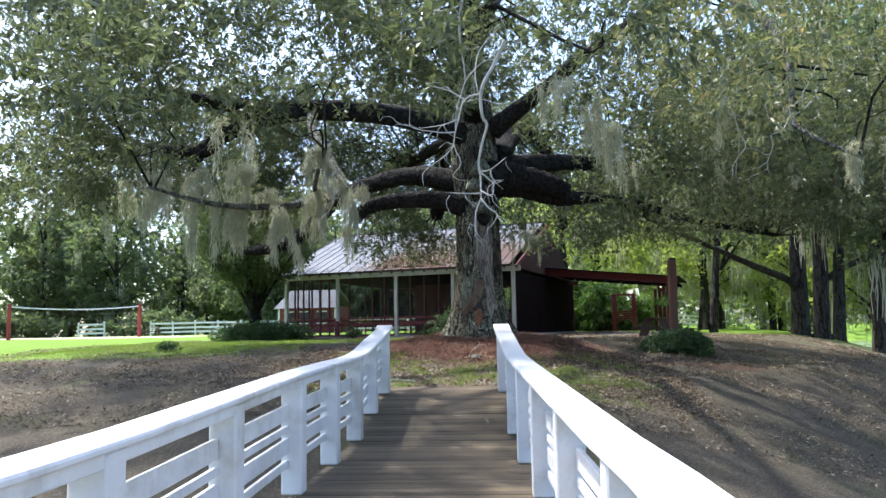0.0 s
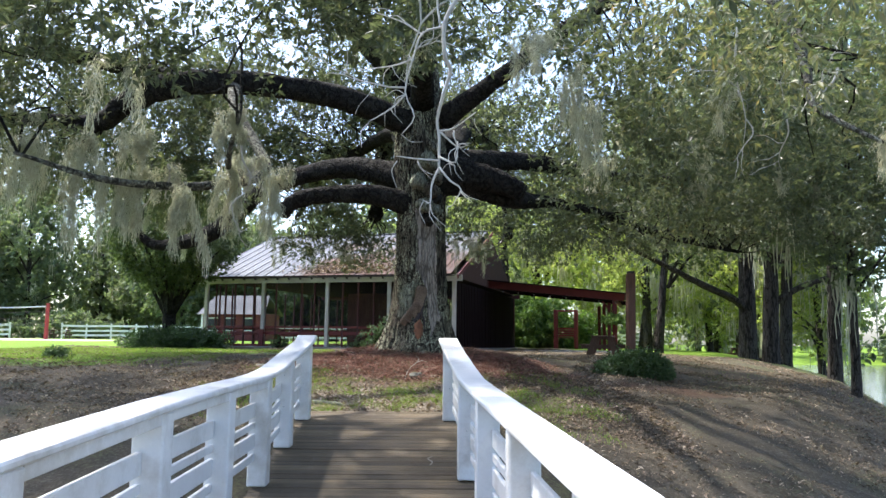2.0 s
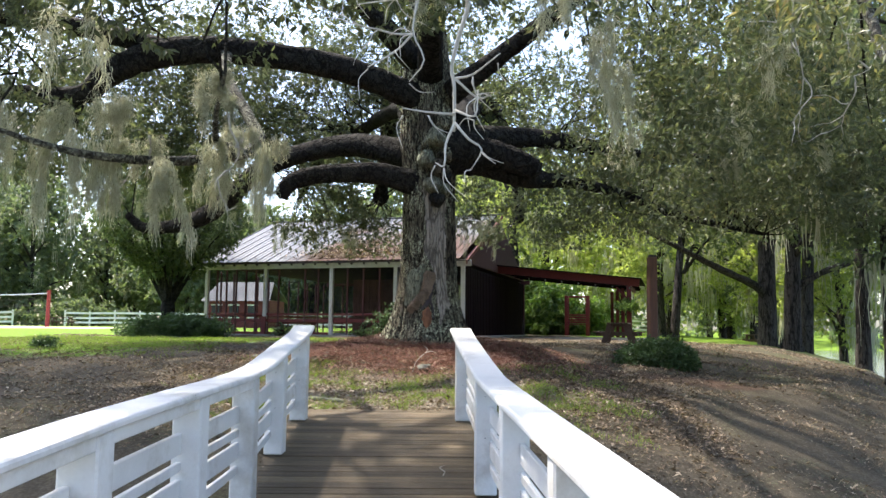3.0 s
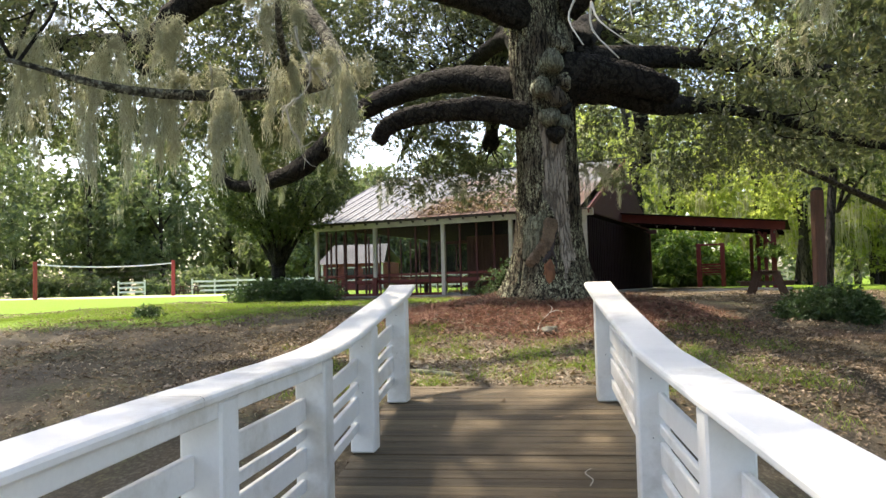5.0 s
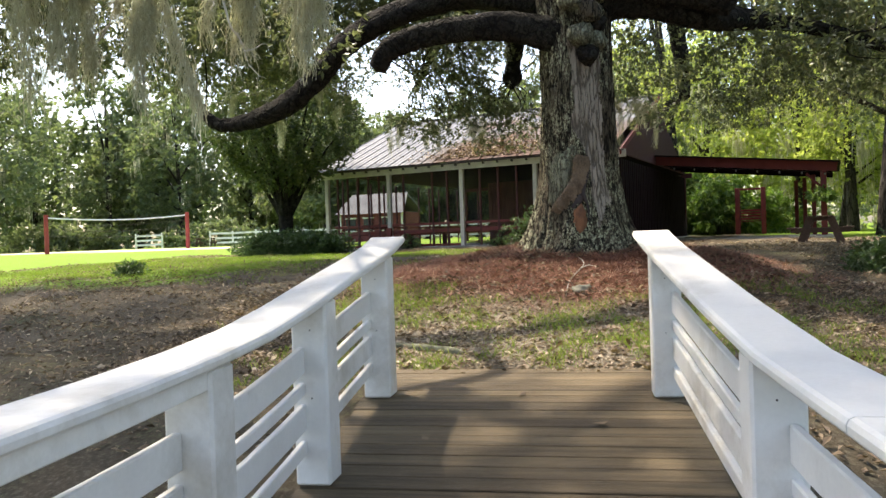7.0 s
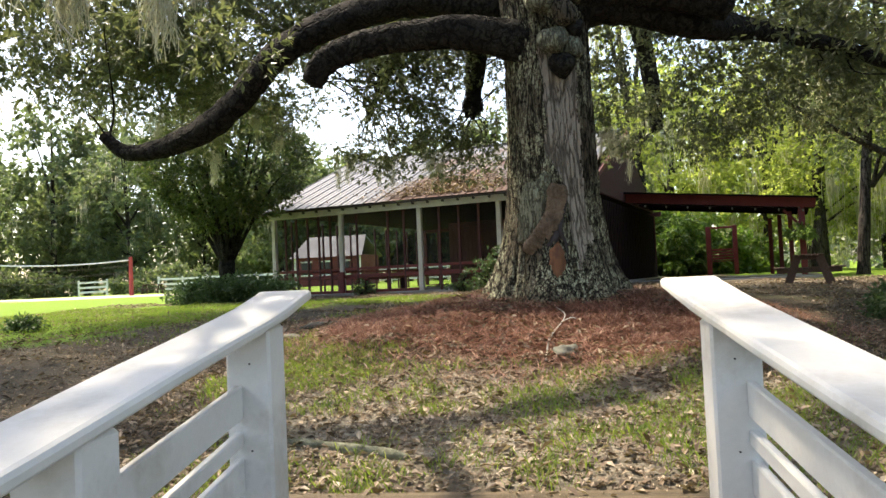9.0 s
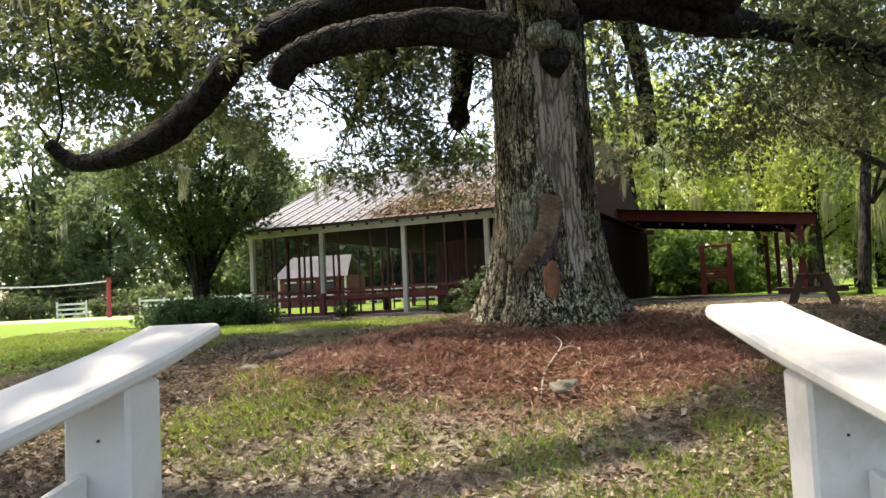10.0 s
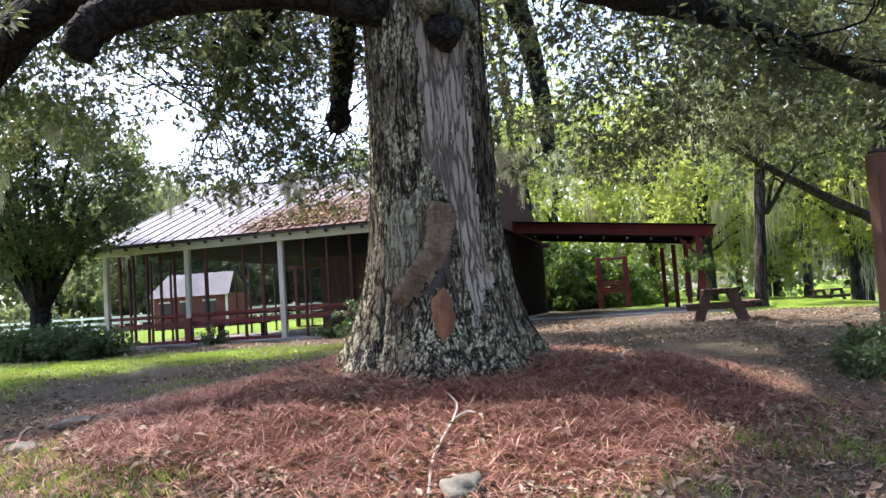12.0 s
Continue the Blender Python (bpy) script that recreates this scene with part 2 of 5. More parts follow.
def ground_material():
    m, nt, b = mat("ground_soil_grass")
    att = node(nt, "Attribute", attribute_name="cover")
    sep = node(nt, "SeparateColor", {0: att.outputs["Color"]})
    p = coords(nt, world=True)
    big, mid, fine = noise_tex(nt, p, 0.5, 5), noise_tex(nt, p, 3.0, 6, 0.65), noise_tex(nt, p, 22, 6, 0.75)
    vfine = noise_tex(nt, p, 90, 4, 0.7)
    soil = ramp(nt, mid, [(0.25, (0.038, 0.031, 0.021)), (0.5, (0.078, 0.064, 0.043)), (0.75, (0.145, 0.121, 0.085))])
    soil = mix(nt, 0.55, soil, ramp(nt, fine, [(0.3, (0.035, 0.026, 0.019)), (0.52, (0.115, 0.094, 0.066)), (0.72, (0.33, 0.285, 0.215))]))
    # pale sandy soil, its tone raised further to stand for sunlight
    pale = ramp(nt, fine, [(0.3, (0.14, 0.118, 0.085)), (0.5, (0.30, 0.265, 0.205)), (0.7, (0.48, 0.43, 0.34))])
    worn = node(nt, "MapRange", {0: node(nt, "Math", {0: att.outputs["Alpha"], 1: mid}, operation="ADD").outputs[0], 1: 0.95, 2: 1.35, 3: 0.0, 4: 0.8}).outputs[0]
    soil = mix(nt, worn, soil, pale)
    weeds = ramp(nt, fine, [(0.3, (0.05, 0.07, 0.022)), (0.7, (0.14, 0.16, 0.055))])
    lawn = mix(nt, 0.5, ramp(nt, mid, [(0.3, (0.11, 0.20, 0.018)), (0.7, (0.19, 0.29, 0.03))]), ramp(nt, vfine, [(0.3, (0.08, 0.15, 0.015)), (0.7, (0.23, 0.33, 0.045))]))
    straw = mix(nt, 0.5, ramp(nt, fine, [(0.3, (0.06, 0.022, 0.014)), (0.7, (0.22, 0.095, 0.055))]), ramp(nt, vfine, [(0.3, (0.05, 0.02, 0.014)), (0.7, (0.26, 0.12, 0.07))]))
    sand = ramp(nt, fine, [(0.3, (0.42, 0.36, 0.28)), (0.7, (0.58, 0.52, 0.42))])

    def edge(chan, soft=0.22, wob=0.5):
        s = node(nt, "Math", {0: mid, 1: wob, 2: chan}, operation="MULTIPLY_ADD").outputs[0]
        return node(nt, "MapRange", {0: s, 1: 0.5 + wob * 0.5 - soft, 2: 0.5 + wob * 0.5 + soft}).outputs[0]
    wm = node(nt, "Math", {0: big, 1: fine}, operation="ADD").outputs[0]
    weedmask = node(nt, "MapRange", {0: wm, 1: 1.06, 2: 1.24, 3: 0.0, 4: 0.55}).outputs[0]
    col = mix(nt, weedmask, soil, weeds)
    col = mix(nt, edge(sep.outputs[0]), col, lawn)
    col = mix(nt, edge(sep.outputs[2]), col, sand)
    col = mix(nt, edge(sep.outputs[1]), col, straw)
    nt.links.new(col, b.inputs["Base Color"])
    b.inputs["Roughness"].default_value = 0.95
    b.inputs["Specular IOR Level"].default_value = 0.15
    bump(nt, b, mix(nt, 0.5, fine, vfine), 0.8, 0.05)
    return m


M_GROUND = ground_material()
mw, ntw, bw = mat("pond_water")
bw.inputs["Base Color"].default_value = (0.10, 0.11, 0.07, 1)
bw.inputs["Roughness"].default_value = 0.12
bump(ntw, bw, noise_tex(ntw, coords(ntw, world=True), 2.5, 3), 0.15, 0.02)
M_WATER = mw


# ---- mesh helpers ----
def link_mesh(name, verts, faces, material, parent=None, label="", smooth=False):
    """One mesh object from arrays: verts (n, 3), faces (m, 3 or 4)."""
    me = bpy.data.meshes.new(name)
    verts, faces = np.asarray(verts, np.float32), np.asarray(faces, np.int32)
    k = faces.shape[1]
    me.vertices.add(len(verts))
    me.vertices.foreach_set("co", verts.ravel())
    me.loops.add(faces.size)
    me.loops.foreach_set("vertex_index", faces.ravel())
    me.polygons.add(len(faces))
    me.polygons.foreach_set("loop_start", np.arange(0, faces.size, k, dtype=np.int32))
    me.polygons.foreach_set("use_smooth", np.full(len(faces), smooth))
    me.update(calc_edges=True)
    me.validate()
    me.materials.append(material)
    ob = new(name, me)
    ob.parent = parent
    if label:
        ob["label"] = label
    return ob


def part(name, bm, material, parent, label="", smooth=False):
    """Links a bmesh as one mesh object under a thing or a part."""
    me = bpy.data.meshes.new(name)
    for f in bm.faces:
        f.smooth = smooth
    bm.to_mesh(me)
    bm.free()
    me.materials.append(material)
    ob = new(name, me)
    ob.parent = parent
    if label:
        ob["label"] = label
    return ob


def again(ob, parent, m):
    """Another piece on the same mesh."""
    o = new(ob.name.split(".")[0], ob.data)
    o.parent, o.matrix_basis = parent, m
    return o


def thing(name, label, category, m=None, group="", kind=""):
    ob = new(name)
    ob.empty_display_size = 0.2
    if m is not None:
        ob.matrix_basis = m
    return tagged(ob, label, category, group, kind)


def box(sx, sy, sz, cx=0, cy=0, cz=0, bevel=0.006, m=None, bm=None):
    """A bevelled block of that size round that centre."""
    own = bmesh.new()
    bmesh.ops.create_cube(own, size=1, matrix=Matrix.Translation((cx, cy, cz)) @ Matrix.Diagonal((sx, sy, sz, 1)))
    if bevel:
        bmesh.ops.bevel(own, geom=own.edges[:], offset=min(bevel, 0.3 * min(sx, sy, sz)), segments=1, affect="EDGES")
    if m is not None:
        own.transform(m)
    if bm is None:
        return own
    me = bpy.data.meshes.new("tmp")
    own.to_mesh(me)
    own.free()
    bm.from_mesh(me)
    bpy.data.meshes.remove(me)
    return bm


def beam(a, b, w, h, bevel=0.006, bm=None, roll=0):
    """A timber of section w by h from a to b."""
    a, b = Vector(a), Vector(b)
    d = b - a
    q = d.to_track_quat("Y", "Z").to_matrix().to_4x4()
    return box(w, d.length, h, bevel=bevel, m=Matrix.Translation((a + b) / 2) @ q @ pose(0, 0, 0, 0, roll, 0), bm=bm)


def spline(pts, n):
    """Catmull-Rom through rows of any width."""
    p = np.asarray(pts, float)
    p = np.vstack([2 * p[0] - p[1], p, 2 * p[-1] - p[-2]])
    out = []
    for i in range(1, len(p) - 2):
        t = np.linspace(0, 1, n, endpoint=False)[:, None]
        a, b, c, d = p[i - 1], p[i], p[i + 1], p[i + 2]
        out.append(0.5 * (2 * b + (c - a) * t + (2 * a - 5 * b + 4 * c - d) * t ** 2 + (3 * b - a - 3 * c + d) * t ** 3))
    return np.vstack(out + [p[-2][None]])


def tube(pts, n=6, sides=12, rough=0.0, seed=0, cap=True, caps=0.4):
    """A limb along rows of x, y, z, radius: vertices and quads."""
    rng = np.random.default_rng(seed)
    s = spline(pts, n)
    c, r = s[:, :3], np.maximum(s[:, 3], 0.002)
    d = np.gradient(c, axis=0)
    d /= np.linalg.norm(d, axis=1)[:, None] + 1e-9
    ref = np.array([0, 0, 1.0]) if abs(d[:, 2]).mean() < 0.75 else np.array([0, 1.0, 0])
    u = np.cross(d, ref)
    u /= np.linalg.norm(u, axis=1)[:, None] + 1e-9
    w = np.cross(d, u)
    a = np.linspace(0, 2 * np.pi, sides, endpoint=False)
    k = 1 + rough * (rng.random((len(c), sides)) - 0.5) + rough * 0.6 * np.sin(a * 3 + rng.random() * 6)[None, :]
    ring = c[:, None] + (r[:, None] * k)[..., None] * (np.cos(a)[None, :, None] * u[:, None] + np.sin(a)[None, :, None] * w[:, None])
    v = ring.reshape(-1, 3)
    i = np.arange(len(c) - 1)[:, None] * sides + np.arange(sides)[None]
    j = np.arange(len(c) - 1)[:, None] * sides + (np.arange(sides)[None] + 1) % sides
    f = np.stack([i, j, j + sides, i + sides], -1).reshape(-1, 4)
    if cap:
        v = np.vstack([v, c[-1] + d[-1] * r[-1] * caps, c[0] - d[0] * r[0] * 0.1])
        o = (len(c) - 1) * sides
        e, z = len(v) - 2, len(v) - 1
        for q in range(0, sides, 2):
            f = np.vstack([f, [[o + q, o + (q + 1) % sides, o + (q + 2) % sides, e]], [[(q + 2) % sides, (q + 1) % sides, q, z]]])
    return v, f


def joined(pieces):
    vs, fs, o = [], [], 0
    for v, f in pieces:
        vs.append(v)
        fs.append(f + o)
        o += len(v)
    return np.vstack(vs), np.vstack(fs)


def leaf_cards(centres, spread, per, length, width, seed, droop=0.35, flat=0.7, sprig=6):
    """Many single folded leaves round the centres, in sprigs that fan out from twig ends."""
    rng = np.random.default_rng(seed)
    centres = np.asarray(centres, float)
    m = max(1, per // sprig)
    sprig = min(sprig, per)
    ns = len(centres) * m
    c = np.repeat(centres, m, axis=0)
    sp = np.repeat(np.broadcast_to(np.asarray(spread, float), (len(centres),)), m)
    g = rng.normal(size=(ns, 3))
    g /= np.linalg.norm(g, axis=1)[:, None]
    out = g * np.array([1, 1, 0.5]) - np.array([0, 0, droop])
    c = np.repeat(c + g * (rng.random(ns) ** 0.45)[:, None] * sp[:, None] * np.array([1, 1, flat]), sprig, axis=0)
    n = len(c)
    d = np.repeat(out, sprig, axis=0) + rng.normal(size=(n, 3)) * 0.75
    d /= np.linalg.norm(d, axis=1)[:, None]
    c = c + d * length * 0.15 * rng.random(n)[:, None]
    s = np.cross(d, rng.normal(size=(n, 3)) * 0.6 + np.array([0, 0, 1.0]))
    s /= np.linalg.norm(s, axis=1)[:, None]
    up = np.cross(s, d)
    k = (0.65 + 0.7 * rng.random(n))[:, None]
    L, W = length * k, width * k
    v = np.stack([c, c + d * L * 0.45 + s * W * 0.5 + up * W * 0.18, c + d * L, c + d * L * 0.45 - s * W * 0.5 + up * W * 0.18], 1).reshape(-1, 3)
    return v, np.arange(n * 4, dtype=np.int32).reshape(-1, 4)


def strands(tops, lengths, width, seed, segs=5, wander=0.05, taper=0.3):
    """Hanging threads, each a narrow ribbon."""
    rng = np.random.default_rng(seed)
    n = len(tops)
    t = np.linspace(0, 1, segs + 1)
    walkv = np.cumsum(rng.normal(size=(n, segs + 1, 2)) * wander, axis=1)
    p = np.zeros((n, segs + 1, 3))
    p[..., :2] = tops[:, None, :2] + walkv
    p[..., 2] = tops[:, None, 2] - t[None] * lengths[:, None]
    a = rng.random(n) * 6.283
    s = np.stack([np.cos(a), np.sin(a), np.zeros(n)], 1)[:, None] * (width * (1 - (1 - taper) * t))[None, :, None] * 0.5
    v = np.stack([p - s, p + s], 2).reshape(-1, 3)
    base = (np.arange(n) * (segs + 1) * 2)[:, None] + (np.arange(segs) * 2)[None]
    f = np.stack([base, base + 1, base + 3, base + 2], -1).reshape(-1, 4)
    return v, f


# ---- ground ----
def smooth(a, b, x):
    t = np.clip((x - a) / (b - a), 0, 1)
    return t * t * (3 - 2 * t)


PROFILE = np.array([(-60, -1.9), (2, -1.9), (5, -1.5), (7, -1.1), (9, -0.62), (11, -0.1), (13.2, 0.40), (14.2, 0.47), (17.5, 0.78), (20, 0.98), (24, 1.10), (36, 1.22), (60, 1.5), (400, 1.9)])


def height(x, y):
    """The lie of the land: a bank that rises from the creek to a nearly level yard, and falls away to the pond."""
    x, y = np.asarray(x, float), np.asarray(y, float)
    r = np.maximum(x - 0.6, 0)
    shift = r + 0.06 * np.maximum(x - 8, 0) ** 2 + 0.12 * np.maximum(x - 12, 0) ** 2 + 0.22 * np.maximum(-x - 3, 0) * (1 - smooth(18, 30, y))
    shift = np.minimum(shift, 150) * (1 - smooth(112, 168, y))
    z = np.interp(y - shift, PROFILE[:, 0], PROFILE[:, 1])
    e = np.sqrt(((x + 0.35) / 4.2) ** 2 + ((y - 20.4) / 3.6) ** 2)
    z = z + 0.34 * (1 - smooth(0.25, 1.0, e))
    lump = 0.035 * np.sin(x * 1.7 + 0.6 * y) * np.cos(y * 1.3 - 0.4 * x) + 0.02 * np.sin(x * 3.9 + 1.1) * np.sin(y * 3.1 + x)
    return z + lump * smooth(13.5, 15, y)


def gz(x, y):
    return float(height(x, y))


def mound(x, y):
    """The bed of pine straw: under 1 inside it."""
    return np.sqrt(((x + 0.45) / 3.15) ** 2 + ((y - 20.4) / 3.1) ** 2) + 0.06 * np.sin(5 * np.arctan2(y - 20.5, x))


def ground():
    def axis(lo, hi, a, b, step):
        mid = np.arange(a, b, step)
        out = np.concatenate([[0], np.cumsum(step * 1.22 ** np.arange(1, 40))])
        return np.concatenate([np.maximum(a - out[1:], lo)[::-1], mid, np.minimum(b + out[1:], hi)])
    xs, ys = np.unique(axis(-900, 900, -14, 16, 0.2)), np.unique(axis(-600, 1200, 8, 40, 0.2))
    X, Y = np.meshgrid(xs, ys)
    Z = height(X, Y)
    v = np.stack([X, Y, Z], -1).reshape(-1, 3)
    nx = len(xs)
    i = (np.arange(len(ys) - 1)[:, None] * nx + np.arange(nx - 1)[None]).reshape(-1)
    f = np.stack([i, i + 1, i + nx + 1, i + nx], 1)
    ob = link_mesh("ground", v, f, M_GROUND, smooth=True)
    x, y = v[:, 0], v[:, 1]
    edge_y = 20.7 + 6.2 * smooth(-7.8, -5.4, x) + 0.35 * np.sin(x * 0.9)
    lawn = smooth(-1.2, 1.2, y - edge_y) * (1 - smooth(-4.0, -1.0, x))
    front = (y - 33.3) + 0.306 * (x - 0.65)
    lawn = lawn * (1 - smooth(-5.0, -2.0, front) * smooth(-12.5, -8.5, x) * (1 - smooth(8, 10, front)))
    lawn = np.maximum(lawn, smooth(-14, -20, x) * smooth(14, 20, y))
    lawn = np.maximum(lawn, smooth(44, 50, y))
    lawn = np.maximum(lawn, 0.40 * smooth(11, 14, x + 0.3 * (26 - y) * (y < 26)) * smooth(10, 14, y))
    lawn = np.maximum(lawn, 0.8 * smooth(33, 36, y) * smooth(6.8, 8.5, x))
    e = mound(x, y)
    straw = 1 - smooth(0.8, 1.1, e)
    far_straw = (1 - smooth(0.5, 1.2, np.hypot((x - 5.0) / 2.6, (y - 19.6) / 0.9))) * 0.42
    straw = np.maximum(straw, far_straw)
    sand = (1 - smooth(0.9, 1.1, np.sqrt(((x + 36) / 18) ** 2 + ((y - 57 + 0.35 * (x + 30)) / 4.0) ** 2)))
    # oval of pale soil before the straw, with sunlight painted into its lightness
    worn = 1 - smooth(0.3, 1.2, np.hypot((x + 0.5) / 3.6, (y - 16.0) / 2.6))
    worn = np.maximum(worn, 0.15 * (1 - smooth(0.3, 1.1, np.hypot((x - 5.5) / 5.0, (y - 28.0) / 6.0))))
    col = np.stack([lawn, straw, sand, worn], 1).astype(np.float32)
    a = ob.data.attributes.new("cover", "FLOAT_COLOR", "POINT")
    a.data.foreach_set("color", col.ravel())
    tagged(ob, "bare sandy soil with leaf litter turning to green lawn", "ground", kind="structure")
    w = part("water", box(400, 400, 0.1, 60, -57, -1.40, 0), M_WATER, None)
    tagged(w, "still greenish pond water beside the bank", "water", kind="structure")


ground()

# ---- footbridge ----
def deck_z(y):
    return float(np.interp(y, [-20, 9.9, 10.3, 10.7, 11.88, 13.18, 14.2], [0, 0.0, 0.02, 0.075, 0.27, 0.455, 0.50]))


def cap_z(side, y):
    """Underside of the handrail board, which bends up towards the bank."""
    if side < 0:
        return float(np.interp(y, [-20, 3.0, 4.0, 6.0, 7.5, 9.0, 10.0, 10.5, 11.0, 11.5, 12.3, 13.1, 13.7, 14.2], [0.95, 0.95, 0.965, 1.03, 1.08, 1.108, 1.12, 1.135, 1.165, 1.225, 1.345, 1.455, 1.545, 1.615]))
    return float(np.interp(y, [-20, 3.0, 4.0, 6.0, 7.5, 9.0, 10.0, 10.6, 11.5, 12.5, 13.4, 14.2], [0.905, 0.905, 0.915, 0.97, 1.012, 1.056, 1.09, 1.115, 1.21, 1.334, 1.45, 1.577]))


def axis_x(y):
    """The bridge narrows a little towards the bank."""
    return (face_x(-1, y) + face_x(1, y)) / 2


def face_x(side, y):
    """Inner face of the railing posts."""
    return -1.81 - 0.004 * min(13.1 - y, 5.0) - 0.09 * max(y - 13.35, 0) if side < 0 else 0.03 + 0.046 * (13.1 - max(y, 3.0))


def footbridge():
    deck = thing("bridge_deck", "weathered grey-brown plank deck of a wooden footbridge", "bridge deck", kind="structure")
    rng = random.Random(3)
    bm = box(2.3, 0.1405, 0.038, bevel=0.004)
    first = part("plank", bm, M_DECK, deck)
    y, k = -4.0, 0
    while y < 14.05:
        slope = (deck_z(y + 0.07) - deck_z(y - 0.07)) / 0.14
        m = pose(axis_x(y) + rng.uniform(-0.012, 0.012), y + rng.uniform(-0.0018, 0.0018), deck_z(y) - 0.019 + rng.uniform(-0.003, 0.003), math.degrees(math.atan(slope)), 0, rng.uniform(-0.15, 0.15))
        if k == 0:
            first.matrix_basis = m
        else:
            again(first, deck, m)
        y += 0.1455
        k += 1
    for dx in (-0.85, 0.85):
        bm = bmesh.new()
        ys = [-4, 9.9, 10.7, 13.9]
        for a, b in zip(ys, ys[1:]):
            beam((axis_x(a) + dx, a, deck_z(a) - 0.16), (axis_x(b) + dx, b, deck_z(b) - 0.16), 0.09, 0.22, 0, bm)
        part("stringer", bm, M_BEAM, deck)

    for side, name in ((-1, "white-painted wooden bridge railing beside the lawn"), (1, "white-painted wooden bridge railing beside the pond bank")):
        posts = [13.24, 11.86, 10.54, 9.0, 7.38, 5.52, 3.7, 1.9, 0.1, -1.7, -3.5] if side < 0 else [13.26, 10.78, 9.0, 7.2, 5.4, 3.6, 1.8, 0.0, -1.8, -3.6]
        rail = thing("bridge_railing", name, "railing", group="bridge railings")

        def rx(y, off=0.0):
            return face_x(side, y) + side * off
        W = 0.198
        for y in posts:
            z0, z1 = deck_z(y), cap_z(side, y)
            bm = box(W, W, z1 - z0 - 0.006, rx(y, W / 2), y, (z0 + z1) / 2, 0.012)
            part("post", bm, M_WHITE, rail)
        # boards between the posts, two broad and two narrow, and an apron under the level handrail
        for a, b in zip(posts[1:], posts):
            ya, yb = a + W / 2 + 0.004, b - W / 2 - 0.004
            boards = [("rail_board", 0.235, 0.145, 0.125), ("rail_board", 0.43, 0.065, 0.125), ("rail_board", 0.545, 0.145, 0.125), ("rail_board", 0.745, 0.075, 0.125)]
            if yb < 10.6 and side < 0:
                boards.append(("apron_strip", -0.012, 0.09, 0.012))
            for board, top, hgt, off in boards:
                bm = bmesh.new()
                n = 2 if yb < 6 else 8
                rows = []
                for q in range(n + 1):
                    yy = ya + (yb - ya) * q / n
                    za = cap_z(side, yy) - top
                    rows.append([bm.verts.new((rx(yy, o), yy, z)) for o, z in ((off, za), (off + 0.038, za), (off + 0.038, za - hgt), (off, za - hgt))])
                for p, q in zip(rows, rows[1:]):
                    for c in range(4):
                        bm.faces.new((p[c], p[(c + 1) % 4], q[(c + 1) % 4], q[c]))
                bm.faces.new(rows[0])
                bm.faces.new(rows[-1][::-1])
                bmesh.ops.recalc_face_normals(bm, faces=bm.faces[:])
                bmesh.ops.bevel(bm, geom=[e for e in bm.edges if abs(e.verts[0].co.y - e.verts[1].co.y) > 0.05], offset=0.006, segments=1, affect="EDGES")
                part(board, bm, M_WHITE, rail)
        for y in posts[:2]:
            for h in (0.16, 0.53):
                bm = bmesh.new()
                bmesh.ops.create_cone(bm, segments=8, radius1=0.0045, radius2=0.004, depth=0.005, cap_ends=True, matrix=Matrix.Translation((rx(y, 0.09), y - W / 2 - 0.002, cap_z(side, y) - h)) @ pose(0, 0, 0, 90))
                part("screw", bm, M_DARK, rail, "rusty screw head")
        # handrail boards with rounded edges; the last one bends upward
        runs = [(-4.4, 0.6), (0.606, 4.6), (4.606, 8.7), (8.706, 13.87)] if side < 0 else [(-4.4, 1.4), (1.406, 5.6), (5.606, 9.75), (9.756, 14.02)]
        prof = [(-0.010, 0.0), (-0.018, 0.010), (-0.019, 0.030), (-0.012, 0.044), (0.002, 0.05), (0.248, 0.05), (0.26, 0.042), (0.264, 0.03), (0.264, 0.010), (0.256, 0.0)]
        for a, b in runs:
            bm = bmesh.new()
            n = max(2, int((b - a) / 0.12))
            rows = []
            for q in range(n + 1):
                yy = a + (b - a) * q / n
                rows.append([bm.verts.new((rx(yy, o), yy - (0.10 * max(0, o) if q == n and b > 13 else 0), cap_z(side, yy) + h)) for o, h in prof])
            for p, q in zip(rows, rows[1:]):
                for c in range(len(prof)):
                    bm.faces.new((p[c], p[(c + 1) % len(prof)], q[(c + 1) % len(prof)], q[c]))
            bm.faces.new(rows[0])
            bm.faces.new(rows[-1][::-1])
            bmesh.ops.recalc_face_normals(bm, faces=bm.faces[:])
            part("handrail", bm, M_WHITE, rail)
    # fallen leaves and a twig on the planks
    for i, (x, y, r) in enumerate([(-0.42, 11.05, 20), (-0.34, 11.12, 80), (-0.62, 10.6, 140), (-1.25, 8.4, 40), (-0.75, 6.7, 200), (-0.2, 9.6, 100), (-1.4, 12.4, 10), (-0.9, 13.2, 70), (-0.3, 12.7, 220), (-1.1, 9.9, 160), (-0.5, 7.9, 20), (-1.5, 6.0, 300), (-1.05, 11.6, 250), (-0.15, 8.6, 60)]):
        v, f = leaf_cards([(0, 0, 0)], 0.0, 1, 0.11, 0.05, i + 5)
        v[:, 2] = 0.012 + 0.25 * np.abs(v[:, 0] - v[:, 0].mean())
        ob = link_mesh("fallen_leaf", v, f, M_LITTER)
        ob.matrix_basis = pose(x, y, deck_z(y), 8 if y > 10.5 else 0, 0, r)
        tagged(ob, "dry curled brown leaf lying on the deck", "leaf", group="leaves on the deck")
    v, f = tube([(0, 0, 0.01, 0.004), (0.05, 0.1, 0.012, 0.004), (0.03, 0.22, 0.012, 0.003), (0.1, 0.3, 0.012, 0.002)], 4, 5)
